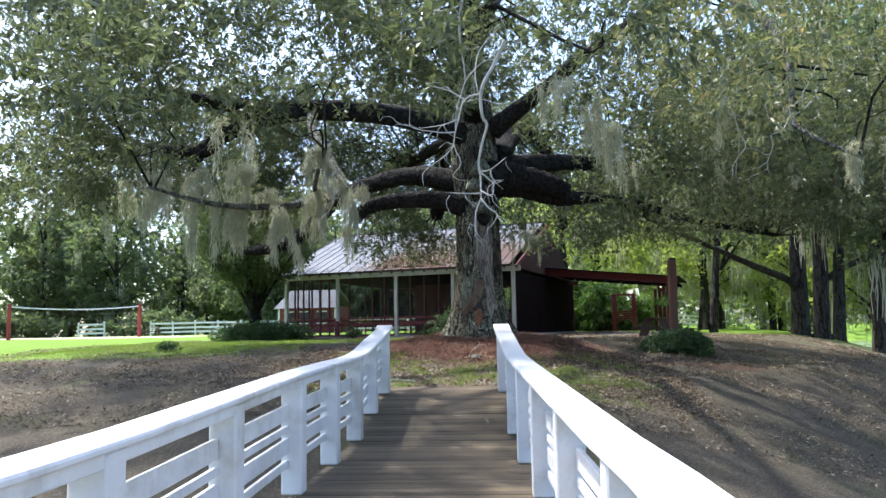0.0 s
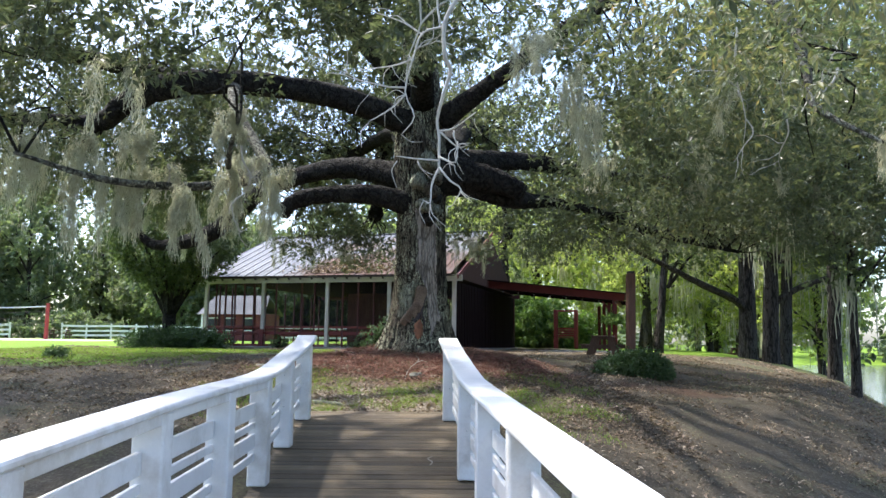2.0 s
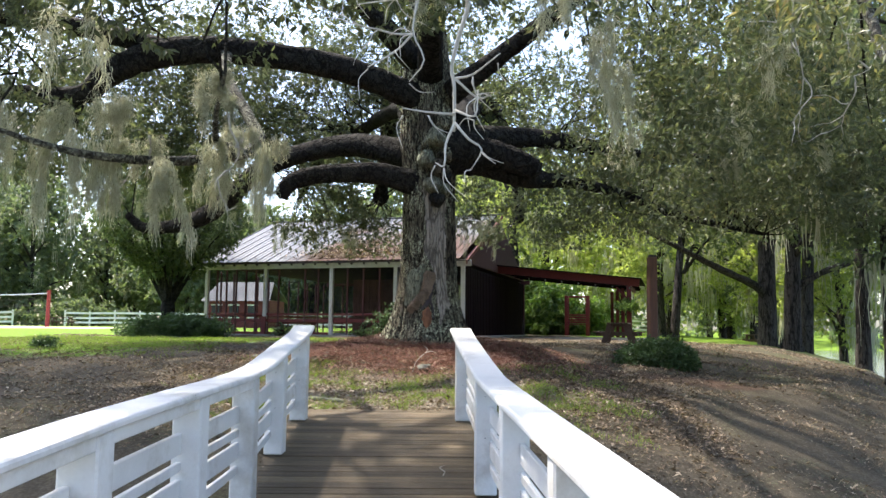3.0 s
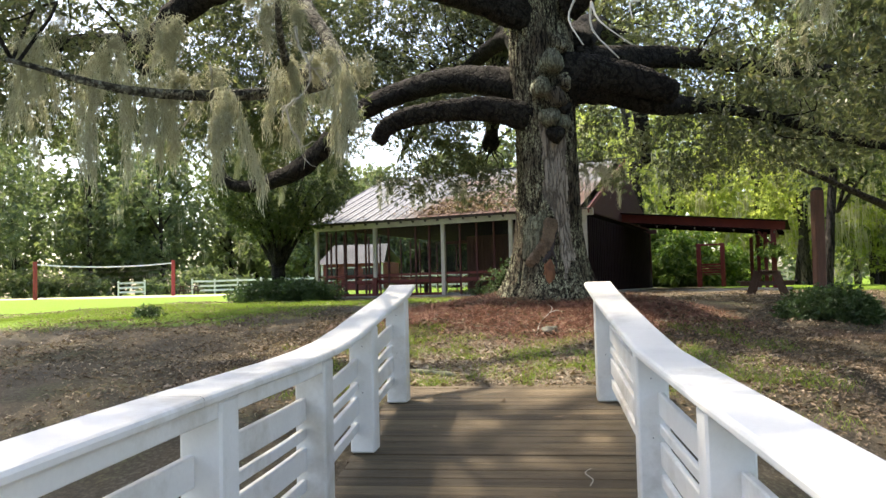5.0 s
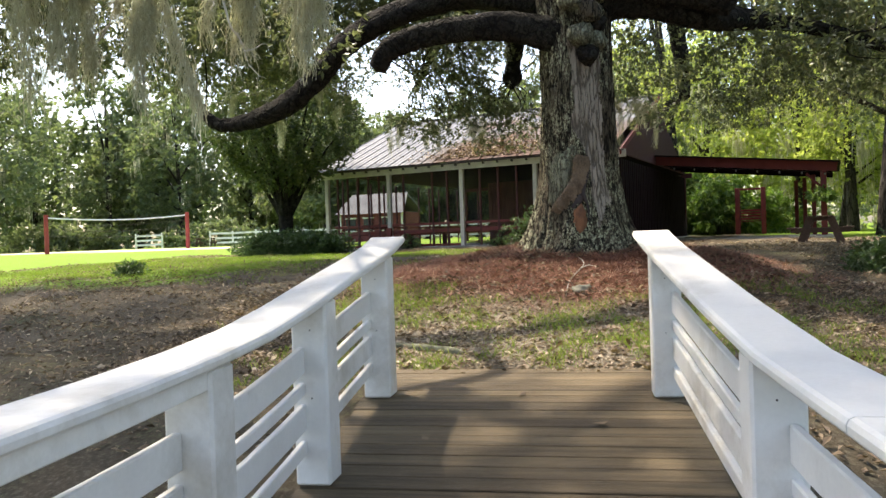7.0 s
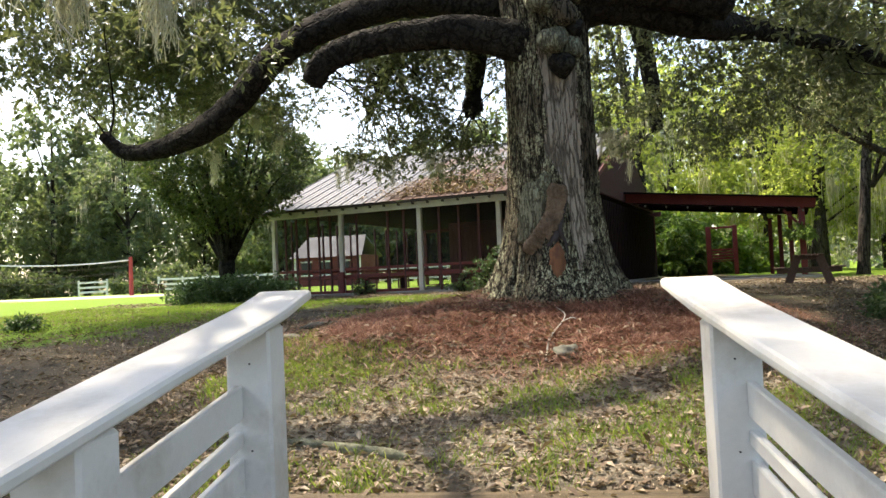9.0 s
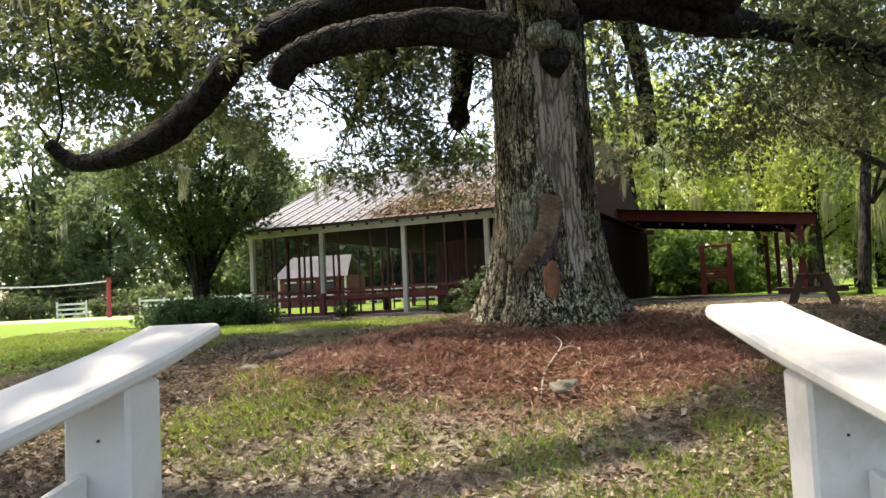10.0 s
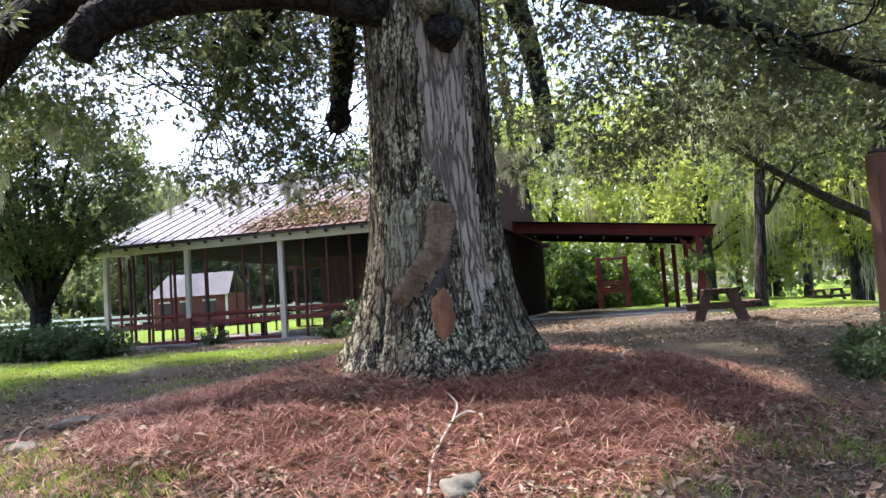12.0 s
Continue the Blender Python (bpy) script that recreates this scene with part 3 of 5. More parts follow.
    tw = link_mesh("twig", v, f, M_TWIG)
    tw.matrix_basis = pose(-0.15, 11.2, deck_z(11.3) - 0.01, 8.5, 0, 15)
    tagged(tw, "thin bent dry twig lying on the deck", "twig")


footbridge()


# ---- pavilion and lean-to ----
PAV = pose(0.84, 33.24, 1.25, 0, 0, -17)     # origin: the front corner beside the lean-to; x along the front, y to the back


def pavilion():
    p = thing("pavilion", "open screened pavilion with dark red studs and rusted white metal roof", "pavilion", PAV)
    L, D, H = 11.25, 12.6, 2.75
    xs = [-11.25, -8.48, -5.5, -2.75, 0.0]
    part("slab", box(L + 0.5, D + 0.4, 0.5, -L / 2, D / 2, -0.19, 0.02), M_CONCRETE, p, "worn concrete floor slab")
    for i, x in enumerate(xs):
        part("column", box(0.15, 0.15, H, x, 0, H / 2, 0.01), M_TRIM, p, "pale painted square timber column")
    for x in xs:
        part("back_column", box(0.15, 0.15, H, x, D, H / 2, 0.01), M_REDWALL, p)
    part("front_beam", box(L + 0.7, 0.1, 0.24, -L / 2, -0.10, H + 0.11, 0.008), M_TRIM, p, "pale painted eave beam")
    part("back_beam", box(L + 0.7, 0.1, 0.22, -L / 2, D + 0.1, H + 0.10, 0.008), M_REDWALL, p)
    # near-black sheet that carries the interior's shade in its colour
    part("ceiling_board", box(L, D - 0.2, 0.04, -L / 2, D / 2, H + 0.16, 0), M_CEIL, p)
    part("post_foot", box(0.21, 0.10, 0.72, -8.48, -0.10, 0.42, 0.008), M_RED, p, "dark red boxed foot of the column")
    # screen studs and rails
    def screen(x0, x1, y, n, skip=()):
        for q in range(1, n):
            if q not in skip:
                part("stud", box(0.07, 0.06, H - 0.03, x0 + (x1 - x0) * q / n, y, H / 2 - 0.01, 0.005), M_STUD, p)
        part("screen_cloth", box(abs(x1 - x0) - 0.15, 0.004, H - 0.12, (x0 + x1) / 2, y + 0.035, 0.09 + (H - 0.12) / 2, 0), M_SCREEN, p, "dark insect screen")
        for z, h in ((0.87, 0.09), (0.62, 0.13), (0.10, 0.10)):
            if not (z < 0.2 and x0 > -6):
                part("screen_rail", box(abs(x1 - x0) - 0.15, 0.055, h, (x0 + x1) / 2, y + 0.003, z, 0.005), M_RED, p)
    screen(-11.25, -8.48, 0.02, 6)
    screen(-8.48, -5.5, 0.02, 5, (2,))
    screen(-5.5, -2.75, 0.02, 4)
    screen(-2.75, 0.0, 0.02, 4)
    screen(-11.25, -8.48, D, 4)
    screen(-8.48, -5.5, D, 5)
    screen(-5.5, -2.75, D, 3)
    screen(-2.75, 0.0, D, 3)
    for y0, y1 in ((0, 6.3), (6.3, 12.6)):
        for q in range(1, 6):
            part("stud", box(0.06, 0.07, H - 0.03, -L, y0 + (y1 - y0) * q / 6, H / 2, 0.005), M_STUD, p)
        for z, h in ((0.87, 0.09), (0.62, 0.13)):
            part("screen_rail", box(0.055, y1 - y0 - 0.1, h, -L, (y0 + y1) / 2, z, 0.005), M_RED, p)
    # boarded inner wall, and boarded gable side coloured near-black in place of shade
    n = 16
    for q in range(n):
        part("wall_board", box(0.17, 0.03, H, -7.6 + 0.178 * q, 7.4 + 0.004 * (q % 2), H / 2, 0.004), M_BROWN, p)
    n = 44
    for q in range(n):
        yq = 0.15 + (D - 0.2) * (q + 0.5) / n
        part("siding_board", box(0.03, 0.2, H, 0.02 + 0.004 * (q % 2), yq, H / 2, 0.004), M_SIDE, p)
    # gables
    rise, oh = 2.50, 0.33
    for x, material in ((0.03, M_REDWALL), (-L - 0.03, M_REDWALL)):
        bm = bmesh.new()
        pts = [(0, H + 0.15), (D, H + 0.15), (D / 2, H + 0.15 + rise)]
        vs = [bm.verts.new((x + o, y, z + 0.02)) for o in (-0.04, 0.04) for y, z in pts]
        bm.faces.new(vs[:3])
        bm.faces.new(vs[3:][::-1])
        for c in range(3):
            bm.faces.new((vs[c], vs[(c + 1) % 3], vs[3 + (c + 1) % 3], vs[3 + c]))
        bmesh.ops.recalc_face_normals(bm, faces=bm.faces[:])
        part("gable", bm, material, p)
    # roof panels with raised seams
    z0 = H + 0.38
    s = math.hypot(D / 2, rise)
    ang = math.degrees(math.atan2(rise, D / 2))
    width = 0.46
    count = int((L + 2 * oh) / width)
    length = s + 0.35

    def panel():
        bm = box(width - 0.006, length, 0.02, 0, length / 2, 0, 0)
        box(0.035, length, 0.035, -width / 2 + 0.02, length / 2, 0.025, 0.006, bm=bm)
        box(0.02, length, 0.014, 0.0, length / 2, 0.015, 0.004, bm=bm)
        return bm
    firsts = None
    for q in range(count):
        x = -L - oh + width * (q + 0.5)
        drop = 0.3 * math.sin(radians(ang))
        for back in (0, 1):
            m = pose(x, -0.3 * math.cos(radians(ang)), z0 - drop, ang)
            if back:
                m = pose(x, D + 0.3 * math.cos(radians(ang)), z0 - drop, 0, 0, 180) @ pose(0, 0, 0, ang)
            if firsts is None:
                firsts = part("roof_panel", panel(), M_ROOF, p)
                firsts.matrix_basis = m
            else:
                again(firsts, p, m)
    part("ridge_cap", box(L + 2 * oh, 0.3, 0.03, -L / 2, D / 2, z0 + rise + 0.03, 0.008), M_ROOF, p)
    edge = bmesh.new()
    box(L + 2 * oh, 0.03, 0.05, -L / 2, -0.275, z0 - 0.175, 0.005, bm=edge)
    part("eave_board", edge, M_DARK, p)
    for q in range(22):
        part("rafter_end", box(0.05, 0.12, 0.07, -L - 0.2 + 0.53 * q, -0.21, z0 - 0.235, 0.004), M_DARK, p)
    for x in (-L - oh + 0.02, oh - 0.02 - 0.1):
        bm = beam((x, -0.28, z0 - 0.25), (x, D / 2, z0 + rise - 0.08), 0.035, 0.16, 0.004)
        part("rake_board", bm, M_RED, p)
    rg = np.random.default_rng(14)
    nn = 2600
    lx, ly = rg.normal(-4.6, 1.3, nn), np.abs(rg.normal(0.9, 0.75, nn)) - 0.1
    pv = np.array([PAV @ Vector((a, b, z0 + 0.045 + b * math.tan(radians(ang)))) for a, b in zip(lx, ly)])
    an = rg.random(nn) * 6.283
    dd = np.stack([np.cos(an), np.sin(an), rg.normal(size=nn) * 0.3 + 0.15], 1) * 0.11
    ss = np.stack([-np.sin(an), np.cos(an), rg.normal(size=nn) * 0.3], 1) * 0.03
    vv = np.stack([pv, pv + dd * 0.5 + ss, pv + dd, pv + dd * 0.5 - ss], 1).reshape(-1, 3)
    tagged(link_mesh("roof_leaf_litter", vv, np.arange(nn * 4).reshape(-1, 4), M_LITTER), "brown dead leaves lying on the pavilion roof", "leaf litter", kind="stuff")
    # counter and cabinet inside, with a dark box on top
    cab = thing("cabinet", "dark brown cabinet standing inside the pavilion", "cabinet", PAV @ pose(-4.7, 6.6, 0.06))
    part("body", box(1.1, 0.6, 1.15, 0, 0, 0.575, 0.01), M_DARK, cab)
    part("top", box(1.2, 0.7, 0.05, 0, 0, 1.175, 0.01), M_BROWN, cab)
    for q in (-0.27, 0.27):
        part("cabinet_door", box(0.5, 0.03, 1.0, q, -0.31, 0.57, 0.008), M_BROWN, cab)
    for x in (-8.2, -2.0):
        b = thing("bench", "dark red plank bench inside the pavilion", "bench", PAV @ pose(x, 2.4, 0.06), group="pavilion benches")
        part("seat", box(1.8, 0.35, 0.05, 0, 0, 0.45, 0.01), M_RED, b)
        for q in (-0.75, 0.75):
            part("leg", box(0.06, 0.3, 0.43, q, 0, 0.215, 0.006), M_RED, b)


pavilion()


def lean_to():
    s = thing("lean_to", "dark red open lean-to roof on square posts beside the pavilion", "lean-to", PAV @ pose(0, 6.0, 0))
    W, D = 5.9, 5.5
    part("slab", box(W + 0.6, D + 0.8, 0.4, W / 2 + 0.25, D / 2 - 0.2, -0.22, 0.02), M_CONCRETE, s, "grey concrete floor slab")

    def roof_z(x):
        return 3.08 - 0.105 * x
    bm = beam((0.05, 0, roof_z(0.05)), (W + 0.45, 0, roof_z(W + 0.45)), 0.06, 0.36, 0.006)
    part("front_fascia", bm, M_RED, s)
    for k in range(5):
        y = 0.35 + (D - 0.5) * k / 4
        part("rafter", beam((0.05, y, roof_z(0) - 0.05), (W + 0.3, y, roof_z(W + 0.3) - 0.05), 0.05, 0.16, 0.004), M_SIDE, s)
    # rafters and sheet are coloured near-black to stand for the shaded underside
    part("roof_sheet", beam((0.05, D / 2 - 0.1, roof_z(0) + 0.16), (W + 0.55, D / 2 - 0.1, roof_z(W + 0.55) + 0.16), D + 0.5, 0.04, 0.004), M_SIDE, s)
    part("side_beam", box(0.12, D, 0.2, W, D / 2, roof_z(W) - 0.16, 0.006), M_RED, s)
    for y in (0.12, 1.7, 3.4, 5.2):
        part("post", box(0.2 if y < 1 else 0.15, 0.2 if y < 1 else 0.15, roof_z(W) - 0.2, W - (0.0 if y < 1 else 0.21 * y), y, (roof_z(W) - 0.2) / 2, 0.01), M_RED, s)
    part("brace", beam((W - 0.55, 0.14, roof_z(W) - 0.24), (W - 0.08, 0.14, roof_z(W) - 0.75), 0.06, 0.09), M_RED, s)
    # string of small bulbs along the fascia
    string = thing("string_lights", "unlit string of small bulbs under the lean-to fascia", "string lights", PAV @ pose(0, 5.9, 0))
    pts = []
    for k in range(17):
        x = 0.4 + 0.37 * k
        pts.append((x, 0, roof_z(x) - 0.20 - (0.06 if k % 2 else 0), 0.006))
    v, f = tube(pts, 3, 5)
    link_mesh("cable", v, f, M_DARK, string)
    for k in range(1, 17, 2):
        x = 0.4 + 0.37 * k
        bm = bmesh.new()
        bmesh.ops.create_icosphere(bm, subdivisions=2, radius=0.035, matrix=Matrix.Translation((x, 0, roof_z(x) - 0.30)) @ Matrix.Diagonal((1, 1, 1.35, 1)))
        part("bulb", bm, M_BULB, string, smooth=True)
    # hanging fern basket at the corner post
    fern = thing("hanging_fern", "green fern in a basket hung from the corner post", "potted plant", PAV @ pose(W - 0.05, 5.75, 1.35))
    v, f = leaf_cards([(0.3 * math.cos(a), 0.3 * math.sin(a), 0.05) for a in np.linspace(0, 6, 16)] + [(0, 0, 0.15)] * 6, 0.25, 60, 0.16, 0.04, 9, 0.6)
    link_mesh("fronds", v, f, M_BAMBOO, fern)
    bm = bmesh.new()
    bmesh.ops.create_cone(bm, segments=14, radius1=0.12, radius2=0.2, depth=0.2, cap_ends=True)
    part("basket", bm, M_DARK, fern)
    part("hook", beam((0, 0, 0.08), (0, 0, 0.95), 0.012, 0.012, 0), M_DARK, fern)


lean_to()


def picnic_table(m, label, group=""):
    t = thing("picnic_table", label, "picnic table", m, group)
    for k in range(5):
        part("top_board", box(1.75, 0.135, 0.04, 0, -0.29 + 0.145 * k, 0.74, 0.006), M_TABLE, t)
    for side in (-1, 1):
        for k in (0, 1):
            part("seat_board", box(1.75, 0.135, 0.04, 0, side * (0.62 + 0.145 * k), 0.43, 0.006), M_TABLE, t)
    for x in (-0.6, 0.6):
        for side in (-1, 1):
            part("leg", beam((x, side * 0.25, 0.72), (x, side * 0.50, 0.0), 0.045, 0.19), M_TABLE, t)
        part("seat_bearer", box(0.045, 1.5, 0.14, x + 0.05, 0, 0.365, 0.006), M_TABLE, t)
        part("top_bearer", box(0.045, 0.66, 0.09, x + 0.05, 0, 0.675, 0.006), M_TABLE, t)
    return t


x, y = 6.3, 31.0
picnic_table(pose(x, y, gz(x, y), 0, 0, 72), "weathered brown wooden picnic table beside the lean-to", "picnic tables")
for x, y, r in ((-30.0, 66.0, 5), (20.0, 52.0, 20)):
    picnic_table(pose(x, y, gz(x, y), 0, 0, r), "distant grey wooden picnic table on the grass", "picnic tables")


def swing():
    x, y = 7.55, 45.8
    s = thing("garden_swing", "red wooden bench swing hanging in a square frame", "swing", pose(x, y, gz(x, y), 0, 0, -14))
    for sx in (-0.56, 0.56):
        for sy in (-0.35, 0.35):
            part("leg", box(0.19, 0.15, 2.15, sx, sy, 1.075, 0.01), M_SWING, s)
        part("side_rail", box(0.1, 0.8, 0.12, sx, 0, 0.55, 0.01), M_SWING, s)
        part("chain", box(0.02, 0.02, 1.3, sx * 0.8, 0, 1.25, 0), M_DARK, s)
    part("top_beam", box(1.3, 0.12, 0.09, 0, 0, 2.10, 0.01), M_SWING, s)
    for k in range(4):
        part("seat_slat", box(1.0, 0.1, 0.03, 0, -0.2 + 0.12 * k, 0.6, 0.004), M_SWING, s)
    for k in range(4):
        part("back_slat", box(1.0, 0.03, 0.09, 0, 0.28, 0.72 + 0.13 * k, 0.004), M_SWING, s)


swing()


def timber_pole():
    x, y = 5.05, 22.4
    g = gz(x, y)
    p = thing("timber_pole", "tall reddish-brown square timber pole standing in ivy", "pole", pose(x, y, g, 0, 0.8, 12))
    part("shaft", box(0.2, 0.2, 2.6, 0, 0, 1.28, 0.02), M_BROWN, p)
    part("cap_block", box(0.17, 0.17, 0.07, 0.01, 0, 2.605, 0.02), M_DARK, p)
    v, f = tube([(0.13, 0.1, 0, 0.03), (0.17, 0.12, 1.0, 0.025), (0.14, 0.14, 2.0, 0.02), (0.16, 0.05, 2.4, 0.01)], 5, 7, 0.2)
    link_mesh("vine", v, f, M_TRUNKFAR, p)


timber_pole()


# ---- yard: net, fences, house ----
def net_court():
    a, b = (-33.9, 52.2), (-27.0, 57.5)
    n = thing("volleyball_net", "slack white-topped volleyball net between two red posts", "volleyball net", pose(a[0], a[1], gz(*a)))
    d = Vector((b[0] - a[0], b[1] - a[1], gz(*b) - gz(*a)))
    for q, label in ((Vector((0, 0, 0)), ""), (d, "")):
        bm = bmesh.new()
        bmesh.ops.create_cone(bm, segments=14, radius1=0.14, radius2=0.13, depth=2.55, cap_ends=True, matrix=Matrix.Translation(q + Vector((0, 0, 1.27))))
        part("post", bm, M_REDBRIGHT, n, smooth=False)
    pts = [(d.x * t, d.y * t, d.z * t + 2.35 - 0.22 * 4 * t * (1 - t), 0.05) for t in np.linspace(0, 1, 13)]
    v, f = tube(pts, 2, 6)
    link_mesh("top_band", v, f, M_ROPE, n, "white net tape")
    for h in (2.0, 1.6, 1.2):
        v, f = tube([(x, y, z - (2.35 - h), 0.008) for x, y, z, r in pts], 2, 4)
        link_mesh("net_cord", v, f, M_DARK, n)


net_court()


def white_fence(a, b, group="white yard fences"):
    a, b = Vector((*a, 0)), Vector((*b, 0))
    fence = thing("board_fence", "white-painted three-board fence across the yard", "fence", pose(a.x, a.y, 0), group)
    n = max(1, round((b - a).length / 2.4))
    posts = [(b - a) * k / n for k in range(n + 1)]
    zs = [gz(a.x + q.x, a.y + q.y) for q in posts]
    for q, z in zip(posts, zs):
        part("post", box(0.13, 0.13, 1.4, q.x, q.y, z + 0.7, 0.01), M_WHITE, fence)
    for (p, z), (q, w) in zip(list(zip(posts, zs))[:-1], list(zip(posts, zs))[1:]):
        for h in (0.35, 0.75, 1.18):
            part("board", beam((p.x, p.y - 0.08, z + h), (q.x, q.y - 0.08, w + h), 0.03, 0.17, 0), M_WHITE, fence)


white_fence((-33.6, 74.0), (-3.0, 70.0))
white_fence((-39.8, 72.0), (-37.4, 72.3))
white_fence((9.0, 84.0), (22.0, 83.5))


def house():
    x, y = -15.4, 66.0
    h = thing("red_outbuilding", "low red outbuilding with a white metal roof behind the pavilion", "building", pose(x, y, gz(x, y) - 0.1, 0, 0, -6))
    part("wall", box(5.0, 4.2, 2.3, 0, 0, 1.15, 0.02), M_RED, h)
    bm = bmesh.new()
    pts = [(-2.5, 2.2), (0, 3.8), (2.5, 2.2), (0, 3.65)]
    vs = [[bm.verts.new((sx * (1 - 0.18 * (z > 3)), yy, z)) for yy, z in pts] for sx in (-2.75, 2.75)]
    for c in range(4):
        bm.faces.new((vs[0][c], vs[0][(c + 1) % 4], vs[1][(c + 1) % 4], vs[1][c]))
    bm.faces.new(vs[0])
    bm.faces.new(vs[1][::-1])
    bmesh.ops.recalc_face_normals(bm, faces=bm.faces[:])
    part("roof", bm, M_HOUSEROOF, h)
    for q in (-1.6, -0.2, 1.3):
        w = part("window", box(0.75, 0.08, 0.9, q, -2.12, 1.4, 0), M_GLASS, h)
        part("window_frame", box(0.9, 0.05, 0.1, q, -2.14, 1.9, 0), M_WHITE, w)
        part("window_sill", box(0.9, 0.05, 0.1, q, -2.14, 0.92, 0), M_WHITE, w)
    for q in (-2.46, 2.46):
        part("corner_trim", box(0.14, 0.06, 2.3, q, -2.13, 1.15, 0), M_WHITE, h)


house()

# ---- the great oak ----
OX, OY = -0.45, 20.65


def crown_floor(x, y):
    """Height under which the great oak carries no leaves."""
    mid = 1.7 + 0.25 * y + 0.2 * np.maximum(y - 12, 0)
    mid = np.where(y > 20.0, 6.2 - 1.9 * smooth(21, 25, y), mid)
    left = 4.15 - 0.4 * smooth(15, 10, y) + 1.2 * smooth(21, 24, y)
    right = 3.9 - 0.3 * smooth(16, 11, y) + 0.3 * smooth(16, 22, y)
    f = np.where(x < -0.5, mid + (left - mid) * smooth(-2.0, -4.2, x), mid + (right - mid) * smooth(1.3, 3.0, x))
    return f


def great_oak():
    g = gz(OX, OY)
    oak = thing("oak_tree", "huge old oak with lichened trunk, low spreading limbs and moss", "tree", pose(OX, OY, g - 0.15))
    o = np.array([OX, OY, g - 0.15])
    rng = np.random.default_rng(11)
    # trunk: flared, fluted and furrowed
    sides, rings = 220, 170
    a = np.linspace(0, 2 * np.pi, sides, endpoint=False)
    z = np.linspace(0, 8.2, rings)
    prof = np.interp(z, [0, 0.2, 0.5, 0.9, 1.5, 2.5, 3.6, 4.6, 6.2, 8.2], [1.12, 0.95, 0.80, 0.69, 0.62, 0.585, 0.57, 0.62, 0.52, 0.34])
    A, Z = np.meshgrid(a, z)
    flare = np.interp(Z, [0, 0.6, 1.4], [1, 0.45, 0.0])
    R = prof[:, None] * (1 + flare * 0.13 * np.sin(A * 7 + 0.8) + 0.045 * np.sin(A * 3 + 0.5 * Z) + 0.03 * np.sin(A * 5 - 0.8 * Z + 1))
    # long interlaced furrows
    wob = 0.35 * np.sin(Z * 2.1 + 3 * np.sin(A * 2)) + 0.2 * np.sin(Z * 5.3 + A * 4)
    fur = np.abs(np.sin(A * 19 + wob * 3.0)) ** 0.7
    cross = 0.5 + 0.5 * np.sin(Z * 9 + 5 * np.sin(A * 11) + A * 3)
    # front strip of thinner bark, towards the path
    ang = (A - 1.5 * np.pi + np.pi) % (2 * np.pi) - np.pi
    lo = -0.16 + 0.5 * smooth(2.1, 1.5, Z) + 0.05 * np.sin(Z * 3.1) + 0.03 * np.sin(Z * 11)
    hi = 0.78 - 0.10 * smooth(1.6, 2.6, Z) + 0.05 * np.sin(Z * 2.3 + 1) + 0.03 * np.sin(Z * 9)
    strip = smooth(-0.06, 0.06, ang - lo) * smooth(-0.06, 0.06, hi - ang) * smooth(0.35, 0.9, Z + 0.2 * np.sin(A * 9)) * smooth(3.8, 3.3, Z)
    R = R + (0.036 * fur * (0.6 + 0.4 * cross) - 0.02) * (1 - 0.75 * strip) - 0.035 * strip + 0.012 * (rng.random(R.shape) - 0.5)
    cx = 0.05 * np.sin(z * 0.6)
    v = np.stack([R * np.cos(A) + cx[:, None], R * np.sin(A), Z + 0 * A], -1).reshape(-1, 3)
    i = np.arange(rings - 1)[:, None] * sides + np.arange(sides)[None]
    j = np.arange(rings - 1)[:, None] * sides + (np.arange(sides)[None] + 1) % sides
    f = np.stack([i, j, j + sides, i + sides], -1).reshape(-1, 4)
    trunk = link_mesh("trunk", v, f, M_BARK, oak, "furrowed trunk with pale lichen", smooth=True)
    trunk.data.materials.append(M_BAREBARK)
    fs = strip[:-1].reshape(-1)
    trunk.data.polygons.foreach_set("material_index", (fs + 0.15 * (rng.random(len(fs)) - 0.5) > 0.5).astype(np.int32))

    # old wound: a bare slanting callus with a hollow under it
    def front(x, zz, out=0.0):
        r = np.interp(zz, z, prof)
        return np.array([x, -math.sqrt(max(r * r - x * x, 0.01)) - out, zz])
    def flattened(v, y_scale, y0):
        v = v.copy()
        v[:, 1] = y0 + (v[:, 1] - y0) * y_scale
        return v

    # swollen lip of living bark round the wound
    lip = [(*front(-0.02, 1.78, -0.10), 0.12), (*front(-0.16, 1.5, -0.10), 0.19), (*front(-0.22, 1.15, -0.10), 0.2), (*front(-0.3, 0.85, -0.10), 0.14)]
    v1, f1 = tube(lip, 9, 18, 0.18, 2)
    link_mesh("wound_lip", flattened(v1, 0.75, -0.62), f1, M_LIP, trunk, "greenish swollen bark beside the wound", smooth=True)
    pts = [(*front(0.09, 1.60, -0.06), 0.10), (*front(0.075, 1.50, -0.04), 0.125), (*front(0.05, 1.36, -0.035), 0.115), (*front(0.0, 1.18, -0.03), 0.12), (*front(-0.07, 1.03, -0.02), 0.13), (*front(-0.16, 0.92, -0.02), 0.125), (*front(-0.25, 0.83, -0.01), 0.12), (*front(-0.33, 0.76, -0.04), 0.07)]
    v1, f1 = tube(pts, 10, 26, 0.34, 3)
    link_mesh("wound_callus", flattened(v1, 0.85, -0.66), f1, M_SCAR, trunk, "bare pale slanting callus", smooth=True)
